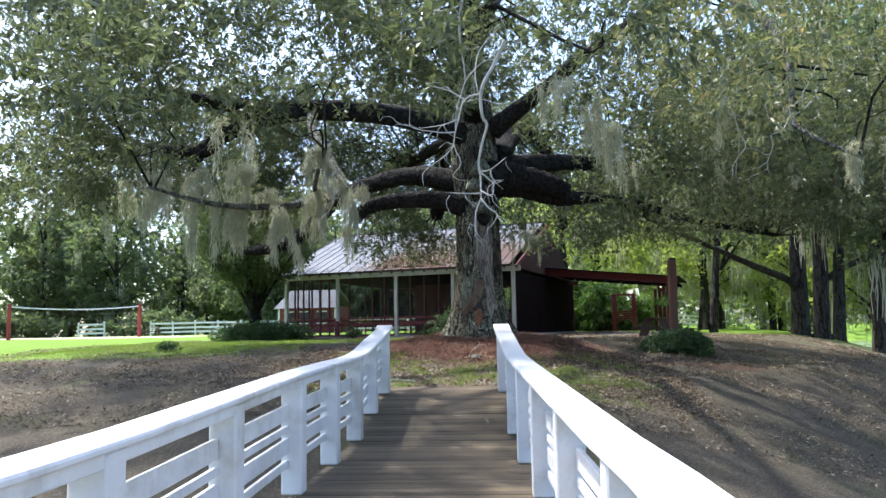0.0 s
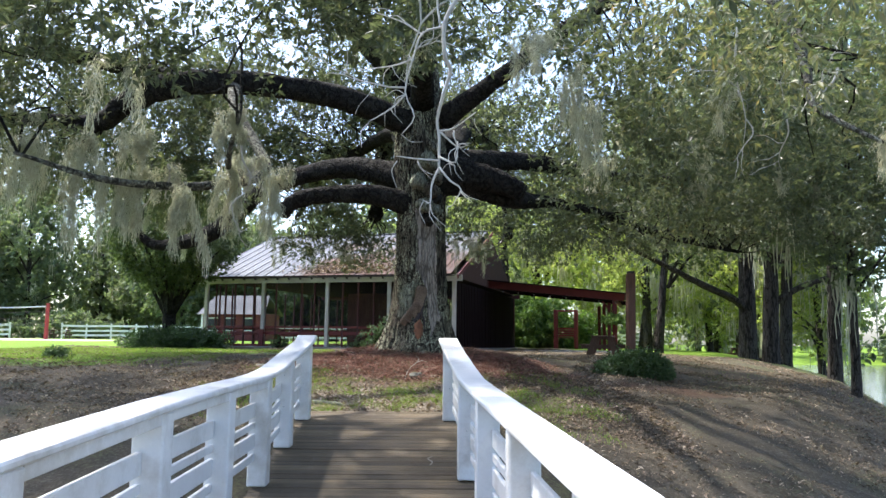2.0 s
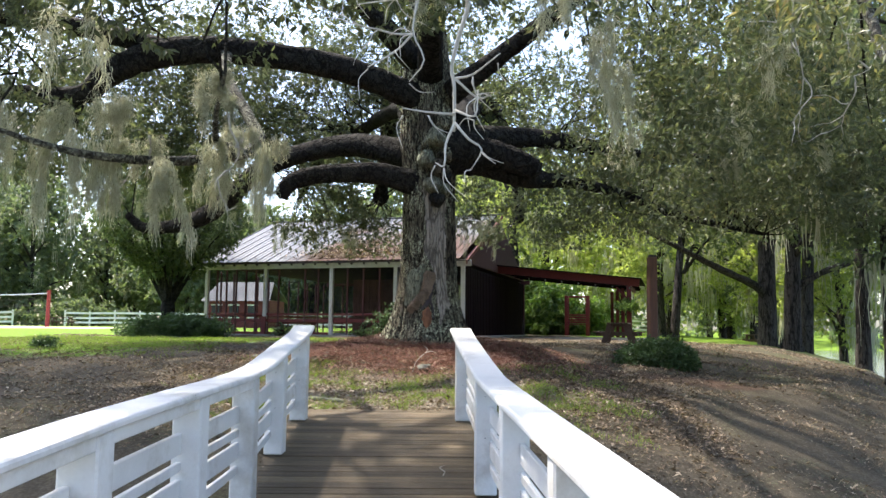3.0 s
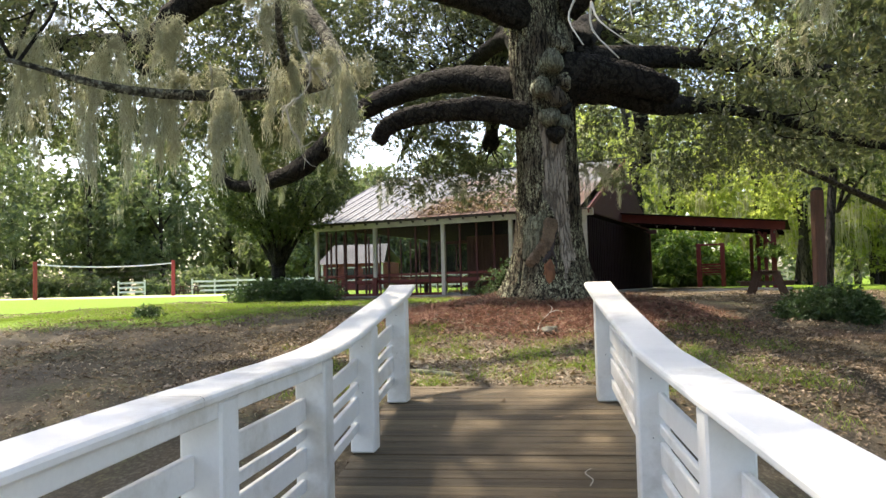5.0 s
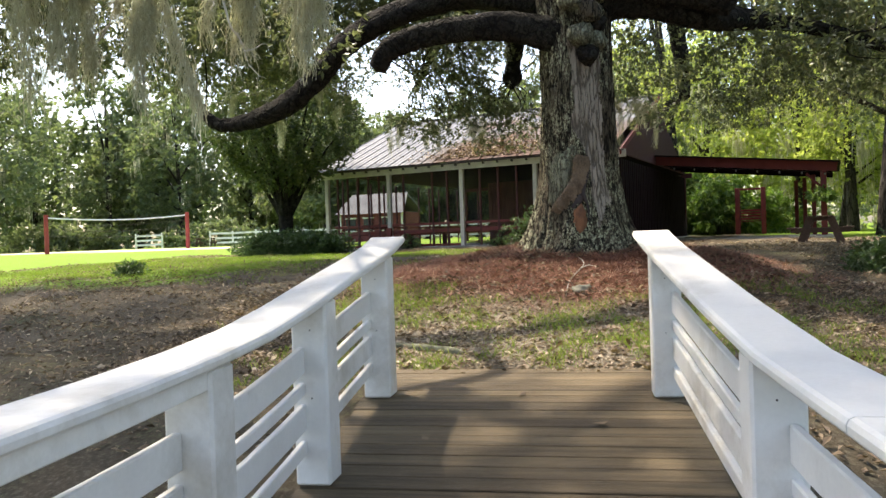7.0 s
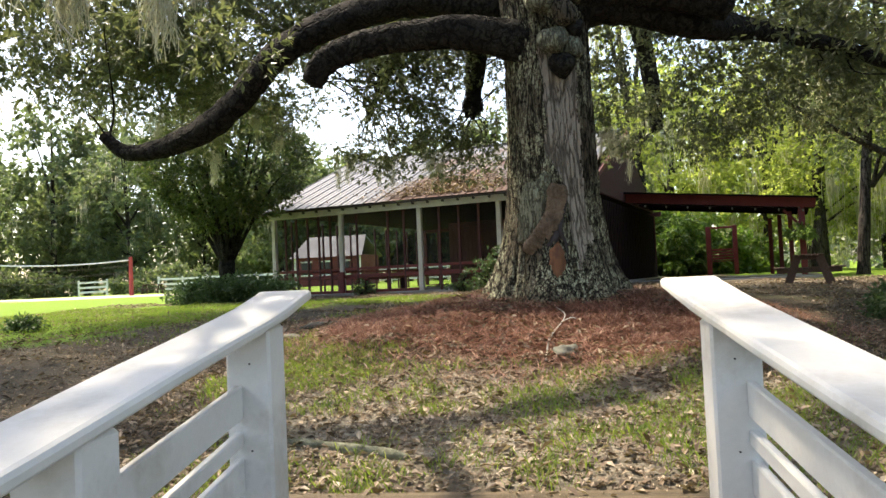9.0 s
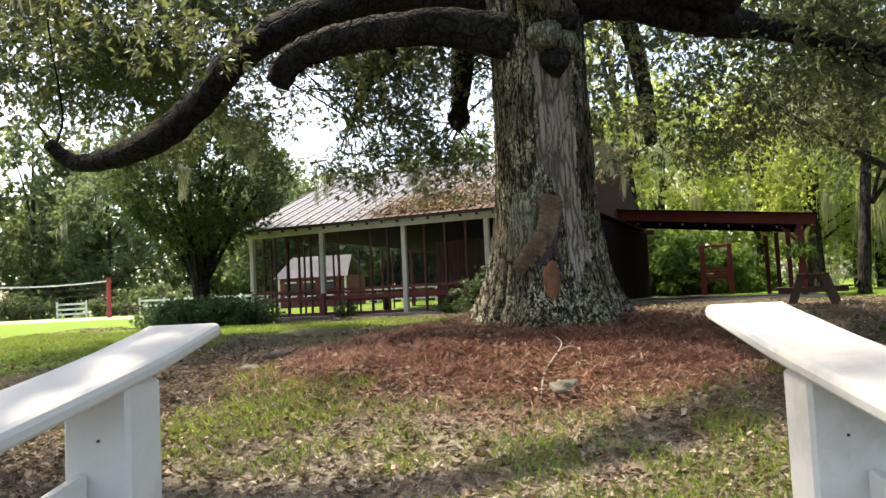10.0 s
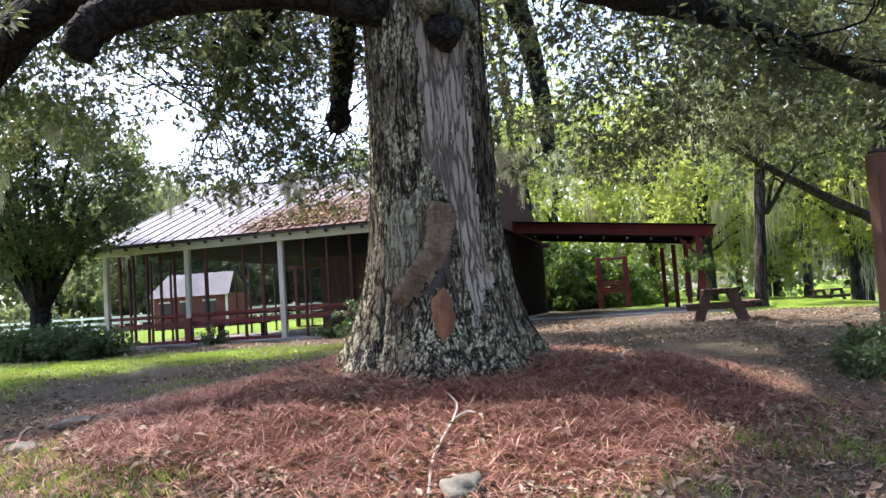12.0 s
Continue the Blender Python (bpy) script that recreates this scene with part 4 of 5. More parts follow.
    v2, f2 = tube([(*front(0.03, 0.84, -0.04), 0.07), (*front(0.03, 0.70, -0.01), 0.125), (*front(0.02, 0.52, 0.02), 0.14), (*front(0.0, 0.36, 0.03), 0.09)], 6, 14, 0.14, 5)
    link_mesh("hollow_wood", flattened(v2, 0.7, -0.68), f2, M_ROT, trunk, "reddish decayed wood of the hollow", smooth=True)
    # crevice and hollow mouth: raised near-black tubes that stand for shade in recesses
    v3, f3 = tube([(*front(0.17, 1.62, -0.02), 0.02), (*front(0.19, 1.48, -0.01), 0.03), (*front(0.17, 1.3, -0.01), 0.03), (*front(0.12, 1.15, 0.0), 0.035), (*front(0.10, 1.0, 0.0), 0.045), (*front(0.15, 0.82, -0.02), 0.035), (*front(0.16, 0.6, -0.03), 0.03)], 6, 10, 0.3, 9)
    link_mesh("wound_crevice", v3, f3, M_DARK, trunk, "dark crevice along the callus", smooth=True)
    v3, f3 = tube([(*front(0.08, 1.06, -0.03), 0.03), (*front(0.04, 0.94, -0.0), 0.055), (*front(-0.02, 0.84, 0.0), 0.05), (*front(-0.12, 0.76, -0.01), 0.045)], 5, 10, 0.2, 7)
    link_mesh("hollow_mouth", v3, f3, M_DARK, trunk, "dark mouth of the hollow", smooth=True)
    v3, f3 = tube([(*front(-0.12, 0.46, -0.03), 0.04), (*front(-0.05, 0.26, -0.04), 0.09), (*front(0.02, 0.12, -0.05), 0.1)], 5, 10, 0.2, 8)
    link_mesh("hollow_foot", v3, f3, M_DARK, trunk, "dark rotten foot of the hollow", smooth=True)
    # burls and stubs high on the front
    burls = []
    for k, (x, zz, r) in enumerate([(0.24, 3.22, 0.17), (0.38, 3.46, 0.16), (0.14, 3.52, 0.2), (0.40, 3.72, 0.15), (0.26, 3.86, 0.23), (0.0, 4.08, 0.2), (0.40, 4.2, 0.18), (0.2, 4.55, 0.24), (0.32, 4.9, 0.2)]):
        b0 = front(x, zz, -0.06)
        v4, f4 = tube([(*b0, r * 0.9), (*(b0 + (0, -0.10, -0.03)), r), (*(b0 + (0.02, -0.2, -0.09)), r * 0.75), (*(b0 + (0.02, -0.26, -0.15)), r * 0.35)], 5, 14, 0.2, 20 + k)
        burls.append(link_mesh("burl", v4, f4, M_LIMB if k in (0, 3) else M_BARK if k in (4, 6, 8) else M_LIP, trunk, "knotty burl", smooth=True))

    limbs = {
        "long": [(-0.9, 20.8, 5.5, 0.34), (-2.2, 21.0, 5.75, 0.26), (-3.5, 21.0, 5.5, 0.22), (-4.4, 21.0, 5.05, 0.21), (-4.95, 21.1, 4.55, 0.20), (-5.5, 21.1, 4.12, 0.20), (-6.3, 21.3, 3.88, 0.16), (-7.0, 21.4, 3.85, 0.12), (-7.4, 21.4, 4.15, 0.09)],
        "cut": [(-0.6, 20.35, 4.75, 0.28), (-1.5, 20.25, 4.95, 0.23), (-2.4, 20.3, 4.97, 0.20), (-3.1, 20.4, 4.9, 0.19), (-3.5, 20.4, 4.72, 0.18), (-3.66, 20.4, 4.45, 0.15)],
        "upper_left": [(-0.7, 20.4, 6.7, 0.30), (-2.2, 18.9, 6.85, 0.26), (-4.0, 17.7, 6.75, 0.24), (-5.3, 17.2, 6.5, 0.25), (-6.3, 17.4, 6.15, 0.22), (-7.0, 17.7, 5.85, 0.18), (-9.0, 18.0, 6.0, 0.13), (-11.5, 18.6, 5.8, 0.07)],
        "fork": [(-5.0, 17.3, 6.6, 0.18), (-6.5, 17.2, 6.95, 0.17), (-8.2, 17.3, 7.2, 0.14), (-10.5, 17.6, 7.1, 0.08), (-12, 18, 7.3, 0.03)],
        "elbow_stub": [(-6.9, 17.7, 5.95, 0.17), (-7.05, 17.7, 5.55, 0.14), (-7.05, 17.7, 5.3, 0.12)],
        "right_low": [(-0.1, 20.6, 5.4, 0.42), (0.8, 20.75, 5.35, 0.34), (1.75, 21.0, 5.05, 0.24), (2.9, 22.0, 5.15, 0.15), (4.3, 23.0, 5.1, 0.12), (6.4, 24.0, 4.65, 0.10), (9.0, 25.0, 4.3, 0.05)],
        "right_back": [(0.2, 20.8, 5.9, 0.3), (2.4, 22.0, 6.2, 0.22), (5.5, 23.0, 6.0, 0.15), (9.5, 23.5, 6.2, 0.08)],
        "right_up": [(0.1, 20.3, 6.8, 0.26), (1.3, 19.4, 7.5, 0.19), (2.8, 17.8, 8.2, 0.15), (4.5, 15, 8.3, 0.14), (6.5, 12, 7.6, 0.07)],
        "leader": [(-0.4, 20.6, 7.6, 0.36), (-0.6, 20.2, 9.2, 0.28), (-0.2, 19.4, 11, 0.2), (0.3, 18.5, 13, 0.1)],
        "toward_bridge": [(-0.4, 20.2, 7.2, 0.28), (-0.3, 17.5, 8.0, 0.2), (0.1, 14.0, 7.6, 0.13), (0.2, 10.5, 6.2, 0.07), (0.1, 8.6, 5.2, 0.03)],
        "left_up": [(-0.7, 20.4, 7.5, 0.26), (-2.6, 18.2, 8.8, 0.2), (-5.2, 15, 9.2, 0.13), (-8, 12.0, 8.6, 0.06)],
        "left_low": [(-4.2, 17.6, 6.7, 0.12), (-3.9, 16.6, 5.9, 0.10), (-3.3, 15.8, 5.0, 0.09), (-3.0, 15.2, 4.35, 0.09), (-3.7, 14.4, 3.95, 0.07), (-4.9, 13.6, 3.85, 0.05), (-6.0, 13.0, 4.1, 0.025)],
        "left_low_fork": [(-3.2, 15.0, 4.3, 0.06), (-3.3, 14.2, 4.15, 0.05), (-3.0, 13.0, 4.2, 0.035), (-2.6, 11.9, 4.4, 0.02)],
        "right_front": [(4.5, 15, 8.2, 0.12), (4.9, 13, 6.4, 0.09), (4.6, 11.8, 5.1, 0.06), (4.3, 11.0, 4.3, 0.04), (5.0, 10.6, 3.7, 0.02)],
        "back": [(-0.4, 20.9, 6.6, 0.3), (-1.5, 24, 7.4, 0.2), (-3.5, 27.5, 7.0, 0.12), (-5, 30, 6.0, 0.05)],
        "back_left": [(-0.7, 20.9, 6.3, 0.34), (-1.2, 24.5, 7.8, 0.3), (-1.7, 28, 8.4, 0.29), (-1.95, 29.6, 7.6, 0.28), (-2.05, 30.0, 6.9, 0.25), (-2.1, 30.1, 6.45, 0.2), (-2.16, 30.1, 6.15, 0.28), (-2.17, 30.1, 5.9, 0.2)],
        "right_stub": [(-0.1, 20.5, 5.6, 0.45), (0.9, 20.5, 5.5, 0.33), (1.6, 20.5, 5.3, 0.27), (2.05, 20.5, 5.1, 0.21)],
        "back_right": [(0.2, 20.8, 6.2, 0.34), (0.9, 25, 8.0, 0.3), (1.8, 30, 9.0, 0.28), (2.6, 32.6, 8.4, 0.26), (2.95, 33.3, 7.0, 0.23), (3.05, 33.5, 5.8, 0.18)],
    }
    nodes = []
    for k, (name, pts) in enumerate(limbs.items()):
        p = np.array(pts, float)
        q = p.copy()
        q[:, :3] -= o
        stub = "stub" in name or name == "cut"
        v5, f5 = tube(q, 9, 14, 0.16, 40 + k, caps=0.3 if stub else 0.6)
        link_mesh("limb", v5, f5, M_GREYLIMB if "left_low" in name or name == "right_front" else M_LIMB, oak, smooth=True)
        if not stub:
            nodes.append(spline(p, 24)[20:, :3])
    nodes = np.vstack(nodes)
    # leaf clumps through the crown
    n = 60000
    c = np.stack([rng.uniform(-15, 14, n), rng.uniform(6.5, 33, n), rng.uniform(3.2, 16, n)], 1)
    e = np.sqrt(((c[:, 0] + 0.5) / 14) ** 2 + ((c[:, 1] - 19.5) / 13.2) ** 2 + ((c[:, 2] - 5) / 10.5) ** 2)
    keep = (e < 1) & (c[:, 2] > crown_floor(c[:, 0], c[:, 1]) + 0.45)
    # thin the top, which is only seen from beneath
    high = c[:, 2] - (2.0 + 0.46 * np.clip(c[:, 1], 4, 21))
    keep &= rng.random(n) < np.interp(high, [-1, 0, 1.5, 5], [1.0, 0.6, 0.2, 0.12])
    keep &= ~((c[:, 2] > 5.4) & (c[:, 0] < -2) & (c[:, 0] > -10) & (c[:, 1] > 19.3) & (c[:, 1] < 24.0) & (rng.random(n) < 0.8))
    keep &= ~((c[:, 0] > 1.5) & (c[:, 2] > 6.6) & (rng.random(n) < 0.72))
    keep &= ~((np.abs(c[:, 0] + 1.5) < 3.2) & (c[:, 1] > 14) & (c[:, 1] < 21) & (c[:, 2] > 6.5) & (rng.random(n) < 0.55))
    keep &= ~((c[:, 0] < -2) & (c[:, 0] > -7) & (c[:, 1] > 15.5) & (c[:, 1] < 19.3) & (c[:, 2] > 5.4) & (rng.random(n) < 0.35))
    keep |= (np.abs(c[:, 0] + 2.5) < 6.5) & (np.abs(c[:, 1] - 27.0) < 2.8) & (c[:, 2] > np.where(c[:, 0] < -3.6, 5.9, 5.0)) & (c[:, 2] < 8.6) & (rng.random(n) < 0.8)
    # keep away from the trunk and leave gaps
    gap = np.array([noise.noise(Vector(q * 0.33)) for q in c[keep]])
    c = c[keep][gap > -0.08]
    c = c[:2300]
    hang = np.array([-3.7, 29.0, 4.75]) + rng.normal(size=(22, 3)) * np.array([1.3, 0.6, 0.22])
    behind = np.column_stack([rng.uniform(-9.5, 1.0, 150), rng.uniform(25.0, 31.0, 150), rng.uniform(7.2, 10.2, 150)])
    hole = (np.abs(c[:, 0] + 6.0) < 2.1) & (c[:, 1] > 23) & (c[:, 2] < 7.1) & (rng.random(len(c)) < 0.6)
    behind = np.vstack([behind, np.column_stack([rng.uniform(-13.0, -5.0, 110), rng.uniform(22.5, 28.0, 110), rng.uniform(6.6, 10.0, 110)]), np.column_stack([rng.uniform(0.8, 4.0, 40), rng.uniform(23.0, 30.0, 40), rng.uniform(6.4, 10.0, 40)])])
    behind = np.vstack([behind, np.column_stack([rng.uniform(-10.5, -7.2, 60), rng.uniform(23.0, 28.0, 60), rng.uniform(5.8, 7.6, 60)]), np.column_stack([rng.uniform(-5.6, -2.7, 45), rng.uniform(25.0, 29.0, 45), rng.uniform(5.7, 8.2, 45)]), np.column_stack([rng.uniform(-9.5, -2.6, 80), rng.uniform(24.0, 30.0, 80), rng.uniform(6.5, 9.4, 80)])])
    k = (c[:, 2] - 1.2) / TO_SUN.z
    sx, sy = c[:, 0] - TO_SUN.x * k, c[:, 1] - TO_SUN.y * k
    hole |= (((sx + 1.7) / 3.4) ** 2 + ((sy - 16.4) / 2.7) ** 2 < 1) & (c[:, 2] > 5.2) & (rng.random(len(c)) < 0.93)
    hole |= (((sx - 4.6) / 3.0) ** 2 + ((sy - 19.0) / 3.6) ** 2 < 1) & (c[:, 2] > 5.0) & (rng.random(len(c)) < 0.62)
    hole |= (sx < -7.6) & (sy > 21.0) & (sy < 27.0) & (c[:, 2] > 4.8) & (rng.random(len(c)) < 0.32)
    hole |= (np.abs(c[:, 0] + 1.85) < 0.8) & (c[:, 1] > 22) & (c[:, 1] < 30.5) & (c[:, 2] > 4.4) & (c[:, 2] < 7.4)
    # low dense boughs over the pond bank
    qy = rng.uniform(16.0, 28.0, 230)
    qx = rng.uniform(3.2, 13.5, 230) + 0.15 * (qy - 20)
    low_right = np.column_stack([qx, qy, np.maximum(3.75, 1.9 + 0.118 * (qy - 1.8)) + 0.35 * smooth(5, 2.5, qx) + rng.random(230) ** 1.3 * 3.2])
    c = np.vstack([hang, behind, low_right, c[~hole][:2150]])
    # first block: extra clumps added to shade the handrail; the others fill gaps
    fill = np.vstack([np.column_stack([rng.uniform(-7.2, -3.6, 64), rng.uniform(9.5, 14.5, 64), rng.uniform(6.0, 9.0, 64)]), np.column_stack([rng.uniform(-9.0, -6.3, 46), rng.uniform(24.5, 29.5, 46), rng.uniform(5.0, 7.4, 46)]), np.column_stack([rng.uniform(-4.4, -2.5, 40), rng.uniform(26.0, 30.0, 40), rng.uniform(5.2, 7.6, 40)])])
    c = np.vstack([c, fill])
    # a gap that lets the sky in beside the trunk
    k = c[:, 1] - 24
    c = c[~((c[:, 1] > 21.5) & (np.abs(c[:, 0] + 4.35 + 0.225 * k) < 0.5 + 0.3 * np.sin(c[:, 2] * 2.3 + c[:, 1])) & (c[:, 2] > 4.4 + 0.2 * k) & (c[:, 2] < 6.2 + 0.26 * k))]
    rad = rng.uniform(0.42, 0.85, len(c))
    front_leaf = (c[:, 0] > 1.9) & (c[:, 1] < 13.0) & (c[:, 2] < 7.5) & (c[:, 2] > 3.9)
    v6, f6 = leaf_cards(c[~front_leaf] - o, rad[~front_leaf], 186, 0.125, 0.044, 61)
    link_mesh("crown", v6, f6, M_LEAF, oak, "dense dark green leaves")
    v7, f7 = leaf_cards(c[front_leaf] - o, rad[front_leaf], 234, 0.105, 0.032, 62, 0.8)
    link_mesh("turning_leaves", v7, f7, M_LEAFFRONT, oak, "yellowing leaves of the low outer boughs")
    # twigs from the limbs to the clumps
    tw = []
    for q in c[:1100]:
        d = np.linalg.norm(nodes - q, axis=1)
        s = nodes[np.argmin(d + rng.uniform(0, 1.6, len(d)))]
        ln = np.linalg.norm(q - s)
        if ln < 2.8:
            m1 = s + (q - s) * 0.4 + rng.normal(size=3) * 0.2 * ln + np.array([0, 0, 0.10 * ln])
            m2 = s + (q - s) * 0.75 + rng.normal(size=3) * 0.08 * ln
            tw.append(tube(np.column_stack([np.array([s, m1, m2, q]) - o, [0.010 + 0.006 * ln, 0.008 + 0.004 * ln, 0.009, 0.004]]), 3, 5, cap=False))
    v8, f8 = joined(tw)
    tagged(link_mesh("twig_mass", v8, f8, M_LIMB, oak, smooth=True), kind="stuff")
    return c


CLUMPS = great_oak()


def dead_branch(start, seed, length, label):
    """A bare pale bough that hangs, bends at its joints and forks into fine twigs."""
    rng = np.random.default_rng(seed)
    out = []

    def grow(p, d, ln, r, depth):
        pts = [(*p, r)]
        q = np.array(p, float)
        for k in range(5):
            d = d + rng.normal(size=3) * 0.36 + np.array([0, 0, -0.06])
            d = d / np.linalg.norm(d)
            q = q + d * ln / 5
            pts.append((*q, r * (1 - 0.16 * (k + 1))))
            if depth and k > 0 and rng.random() < 0.85:
                grow(tuple(q), d + rng.normal(size=3) * 0.8, ln * rng.uniform(0.35, 0.6), r * 0.58, depth - 1)
        out.append(tube(pts, 2, 6, cap=False))
    grow((0, 0, 0), np.array([0.0, -0.1, -1.0]), length, 0.019, 2)
    b = thing("dead_branch", label, "branch", Matrix.Translation(start), "bare hanging branches")
    for v, f in out:
        link_mesh("twig", v, f, M_TWIG, b, smooth=True)


def snapped_bough():
    """The pale dead bough that hangs before the trunk: a crooked stem that forks at its foot, with bare side twigs."""
    rng = np.random.default_rng(6)
    b = thing("dead_branch", "long crooked pale dead branch hanging before the oak trunk", "branch", Matrix.Translation((-0.12, 8.62, 2.97)), "bare hanging branches")

    def twig(run, r0, r1, name):
        d = np.cumsum(rng.normal(size=len(run)) * 0.05)
        v, f = tube([(x, y, z, r0 + (r1 - r0) * i / (len(run) - 1)) for i, ((x, z), y) in enumerate(zip(run, d - d[0]))], 3, 7, 0.15, len(run))
        link_mesh(name, v, f, M_TWIG, b, smooth=True)
    twig([(0.32, 1.84), (0.18, 1.57), (0.12, 1.43), (0.03, 1.22), (0.04, 0.95), (0.09, 0.87), (0.03, 0.66), (-0.02, 0.45), (0.00, 0.31), (0.00, 0.00)], 0.024, 0.011, "stem")
    for run in (
        [(0.03, 1.22), (-0.15, 1.14), (-0.22, 0.93), (-0.29, 0.62), (-0.21, 0.40), (-0.31, 0.27)],
        [(-0.15, 1.14), (-0.32, 1.27), (-0.59, 1.36)],
        [(0.00, 1.22), (-0.03, 1.47), (0.03, 1.77), (0.27, 2.03)],
        [(0.00, 0.00), (-0.06, -0.15), (-0.07, -0.31), (-0.13, -0.29)],
        [(0.00, 0.00), (0.09, -0.12), (0.18, -0.19), (0.11, -0.32)],
        [(0.00, 0.31), (0.12, 0.32), (0.29, 0.42)],
        [(0.00, 0.06), (-0.18, 0.05), (-0.35, 0.05)],
        [(0.00, 0.31), (0.15, 0.18), (0.24, 0.19)],
        [(0.00, 0.09), (0.13, 0.02), (0.15, 0.20)],
        [(-0.22, 0.93), (-0.41, 0.87), (-0.68, 0.85)],
        [(-0.29, 0.62), (-0.41, 0.50), (-0.59, 0.37)],
    ):
        twig(run, 0.010, 0.004, "twig")
        for q in range(3):
            x, z = run[-1] if q == 0 else run[len(run) // 2]
            a = rng.uniform(2.4, 5.6) if q else rng.uniform(3.4, 6.0)
            ln = rng.uniform(0.10, 0.28)
            twig([(x, z), (x + 0.5 * ln * math.cos(a), z + 0.5 * ln * math.sin(a) + 0.02), (x + ln * math.cos(a + 0.4), z + ln * math.sin(a + 0.4))], 0.005, 0.002, "twig")


snapped_bough()
dead_branch((-0.3, 9.8, 5.9), 9, 1.9, "bare pale forked branch hanging from the oak")
dead_branch((3.5, 11.2, 5.4), 12, 1.5, "bare pale branch hanging among yellowing leaves")
dead_branch((4.9, 11.6, 5.0), 15, 1.3, "bare pale branch hanging among yellowing leaves")
dead_branch((-2.9, 13.2, 4.3), 21, 1.0, "bare pale twigs hanging amid grey moss")
dead_branch((-4.2, 14.0, 4.2), 23, 1.0, "bare pale twigs hanging amid grey moss")


def spanish_moss(x, y, z, w, ln, seed, n=260):
    """A ragged beard of fine curling threads: several lobes of unequal length, each tapering to a wisp."""
    rng = np.random.default_rng(seed)
    lobes = 4 + int(w * 16)
    beard = thing("spanish_moss", "grey-green tuft of moss hanging from an oak bough", "hanging moss", Matrix.Translation((x, y, z)), "moss tufts")
    for k in range(lobes):
        cx, cy = rng.normal(size=2) * w * np.array([0.95, 0.55])
        ll = ln * (0.22 + 0.78 * rng.random() ** 1.8) if k else ln
        lw = w * rng.uniform(0.10, 0.30) + 0.015
        lean = rng.normal(size=2) * 0.10 * ll
        m = int(1.5 * n / lobes)
        q = rng.random(m) ** 0.8
        wide = lw * (1.15 - q) * (0.65 + 0.35 * np.sin(q * 9 + rng.random() * 6))
        tops = np.stack([cx + lean[0] * q + rng.normal(size=m) * wide, cy + lean[1] * q + rng.normal(size=m) * wide, 0.12 - 0.18 * rng.random() * ln - q * ll * 0.85 + rng.normal(size=m) * 0.04], 1)
        lens = ll * rng.uniform(0.08, 0.3, m)
        v, f = strands(tops, lens, 0.009, seed + 7 * k, 4, 0.022, 0.5)
        tagged(link_mesh("lobe", v, f, M_MOSS, beard), kind="stuff")


MOSS = [(-5.2, 13.7, 4.25, 0.30, 1.75), (-4.8, 13.9, 4.0, 0.16, 1.2), (-3.8, 13.5, 3.75, 0.07, 1.45), (-3.35, 13.9, 4.1, 0.20, 1.2), (-2.55, 14.0, 4.15, 0.16, 1.35), (-2.95, 14.4, 4.3, 0.2, 0.7), (-5.95, 13.3, 4.4, 0.26, 1.2), (-4.3, 14.0, 4.05, 0.16, 0.6), (-3.1, 13.2, 4.45, 0.2, 0.6), (-2.7, 12.2, 4.4, 0.14, 0.5), (-4.5, 13.4, 4.5, 0.25, 0.8), (-5.4, 14.2, 4.6, 0.2, 0.7), (-3.7, 16.5, 4.9, 0.18, 0.9)]
for k, (x, y, z, w, ln) in enumerate(MOSS):
    spanish_moss(x, y, z, w * 0.9, ln * 0.85, 100 + 3 * k, 900)
rng = np.random.default_rng(5)
low = [q for q in CLUMPS if q[2] < crown_floor(q[0], q[1]) + 1.6]
for k in range(38):
    q = low[int(rng.integers(len(low)))]
    spanish_moss(q[0], q[1], q[2] - 0.2, rng.uniform(0.08, 0.17), rng.uniform(0.5, 1.1), 300 + 3 * k, 320)
for k, (x, y, z, w, ln) in enumerate([(1.6, 12.0, 5.0, 0.16, 1.1), (2.1, 13.0, 4.9, 0.13, 1.0), (4.9, 10.6, 3.9, 0.14, 0.6), (5.6, 10.9, 4.0, 0.12, 0.6), (1.0, 10.5, 4.9, 0.16, 0.7), (0.9, 29.5, 5.2, 0.25, 1.2), (1.6, 30.0, 5.1, 0.2, 1.1), (-3.2, 29.0, 4.9, 0.2, 0.9), (-5.3, 28.8, 4.9, 0.18, 0.9), (-4.4, 29.2, 4.7, 0.14, 0.7)]):
    spanish_moss(x, y, z, w, ln, 700 + 3 * k, 600)


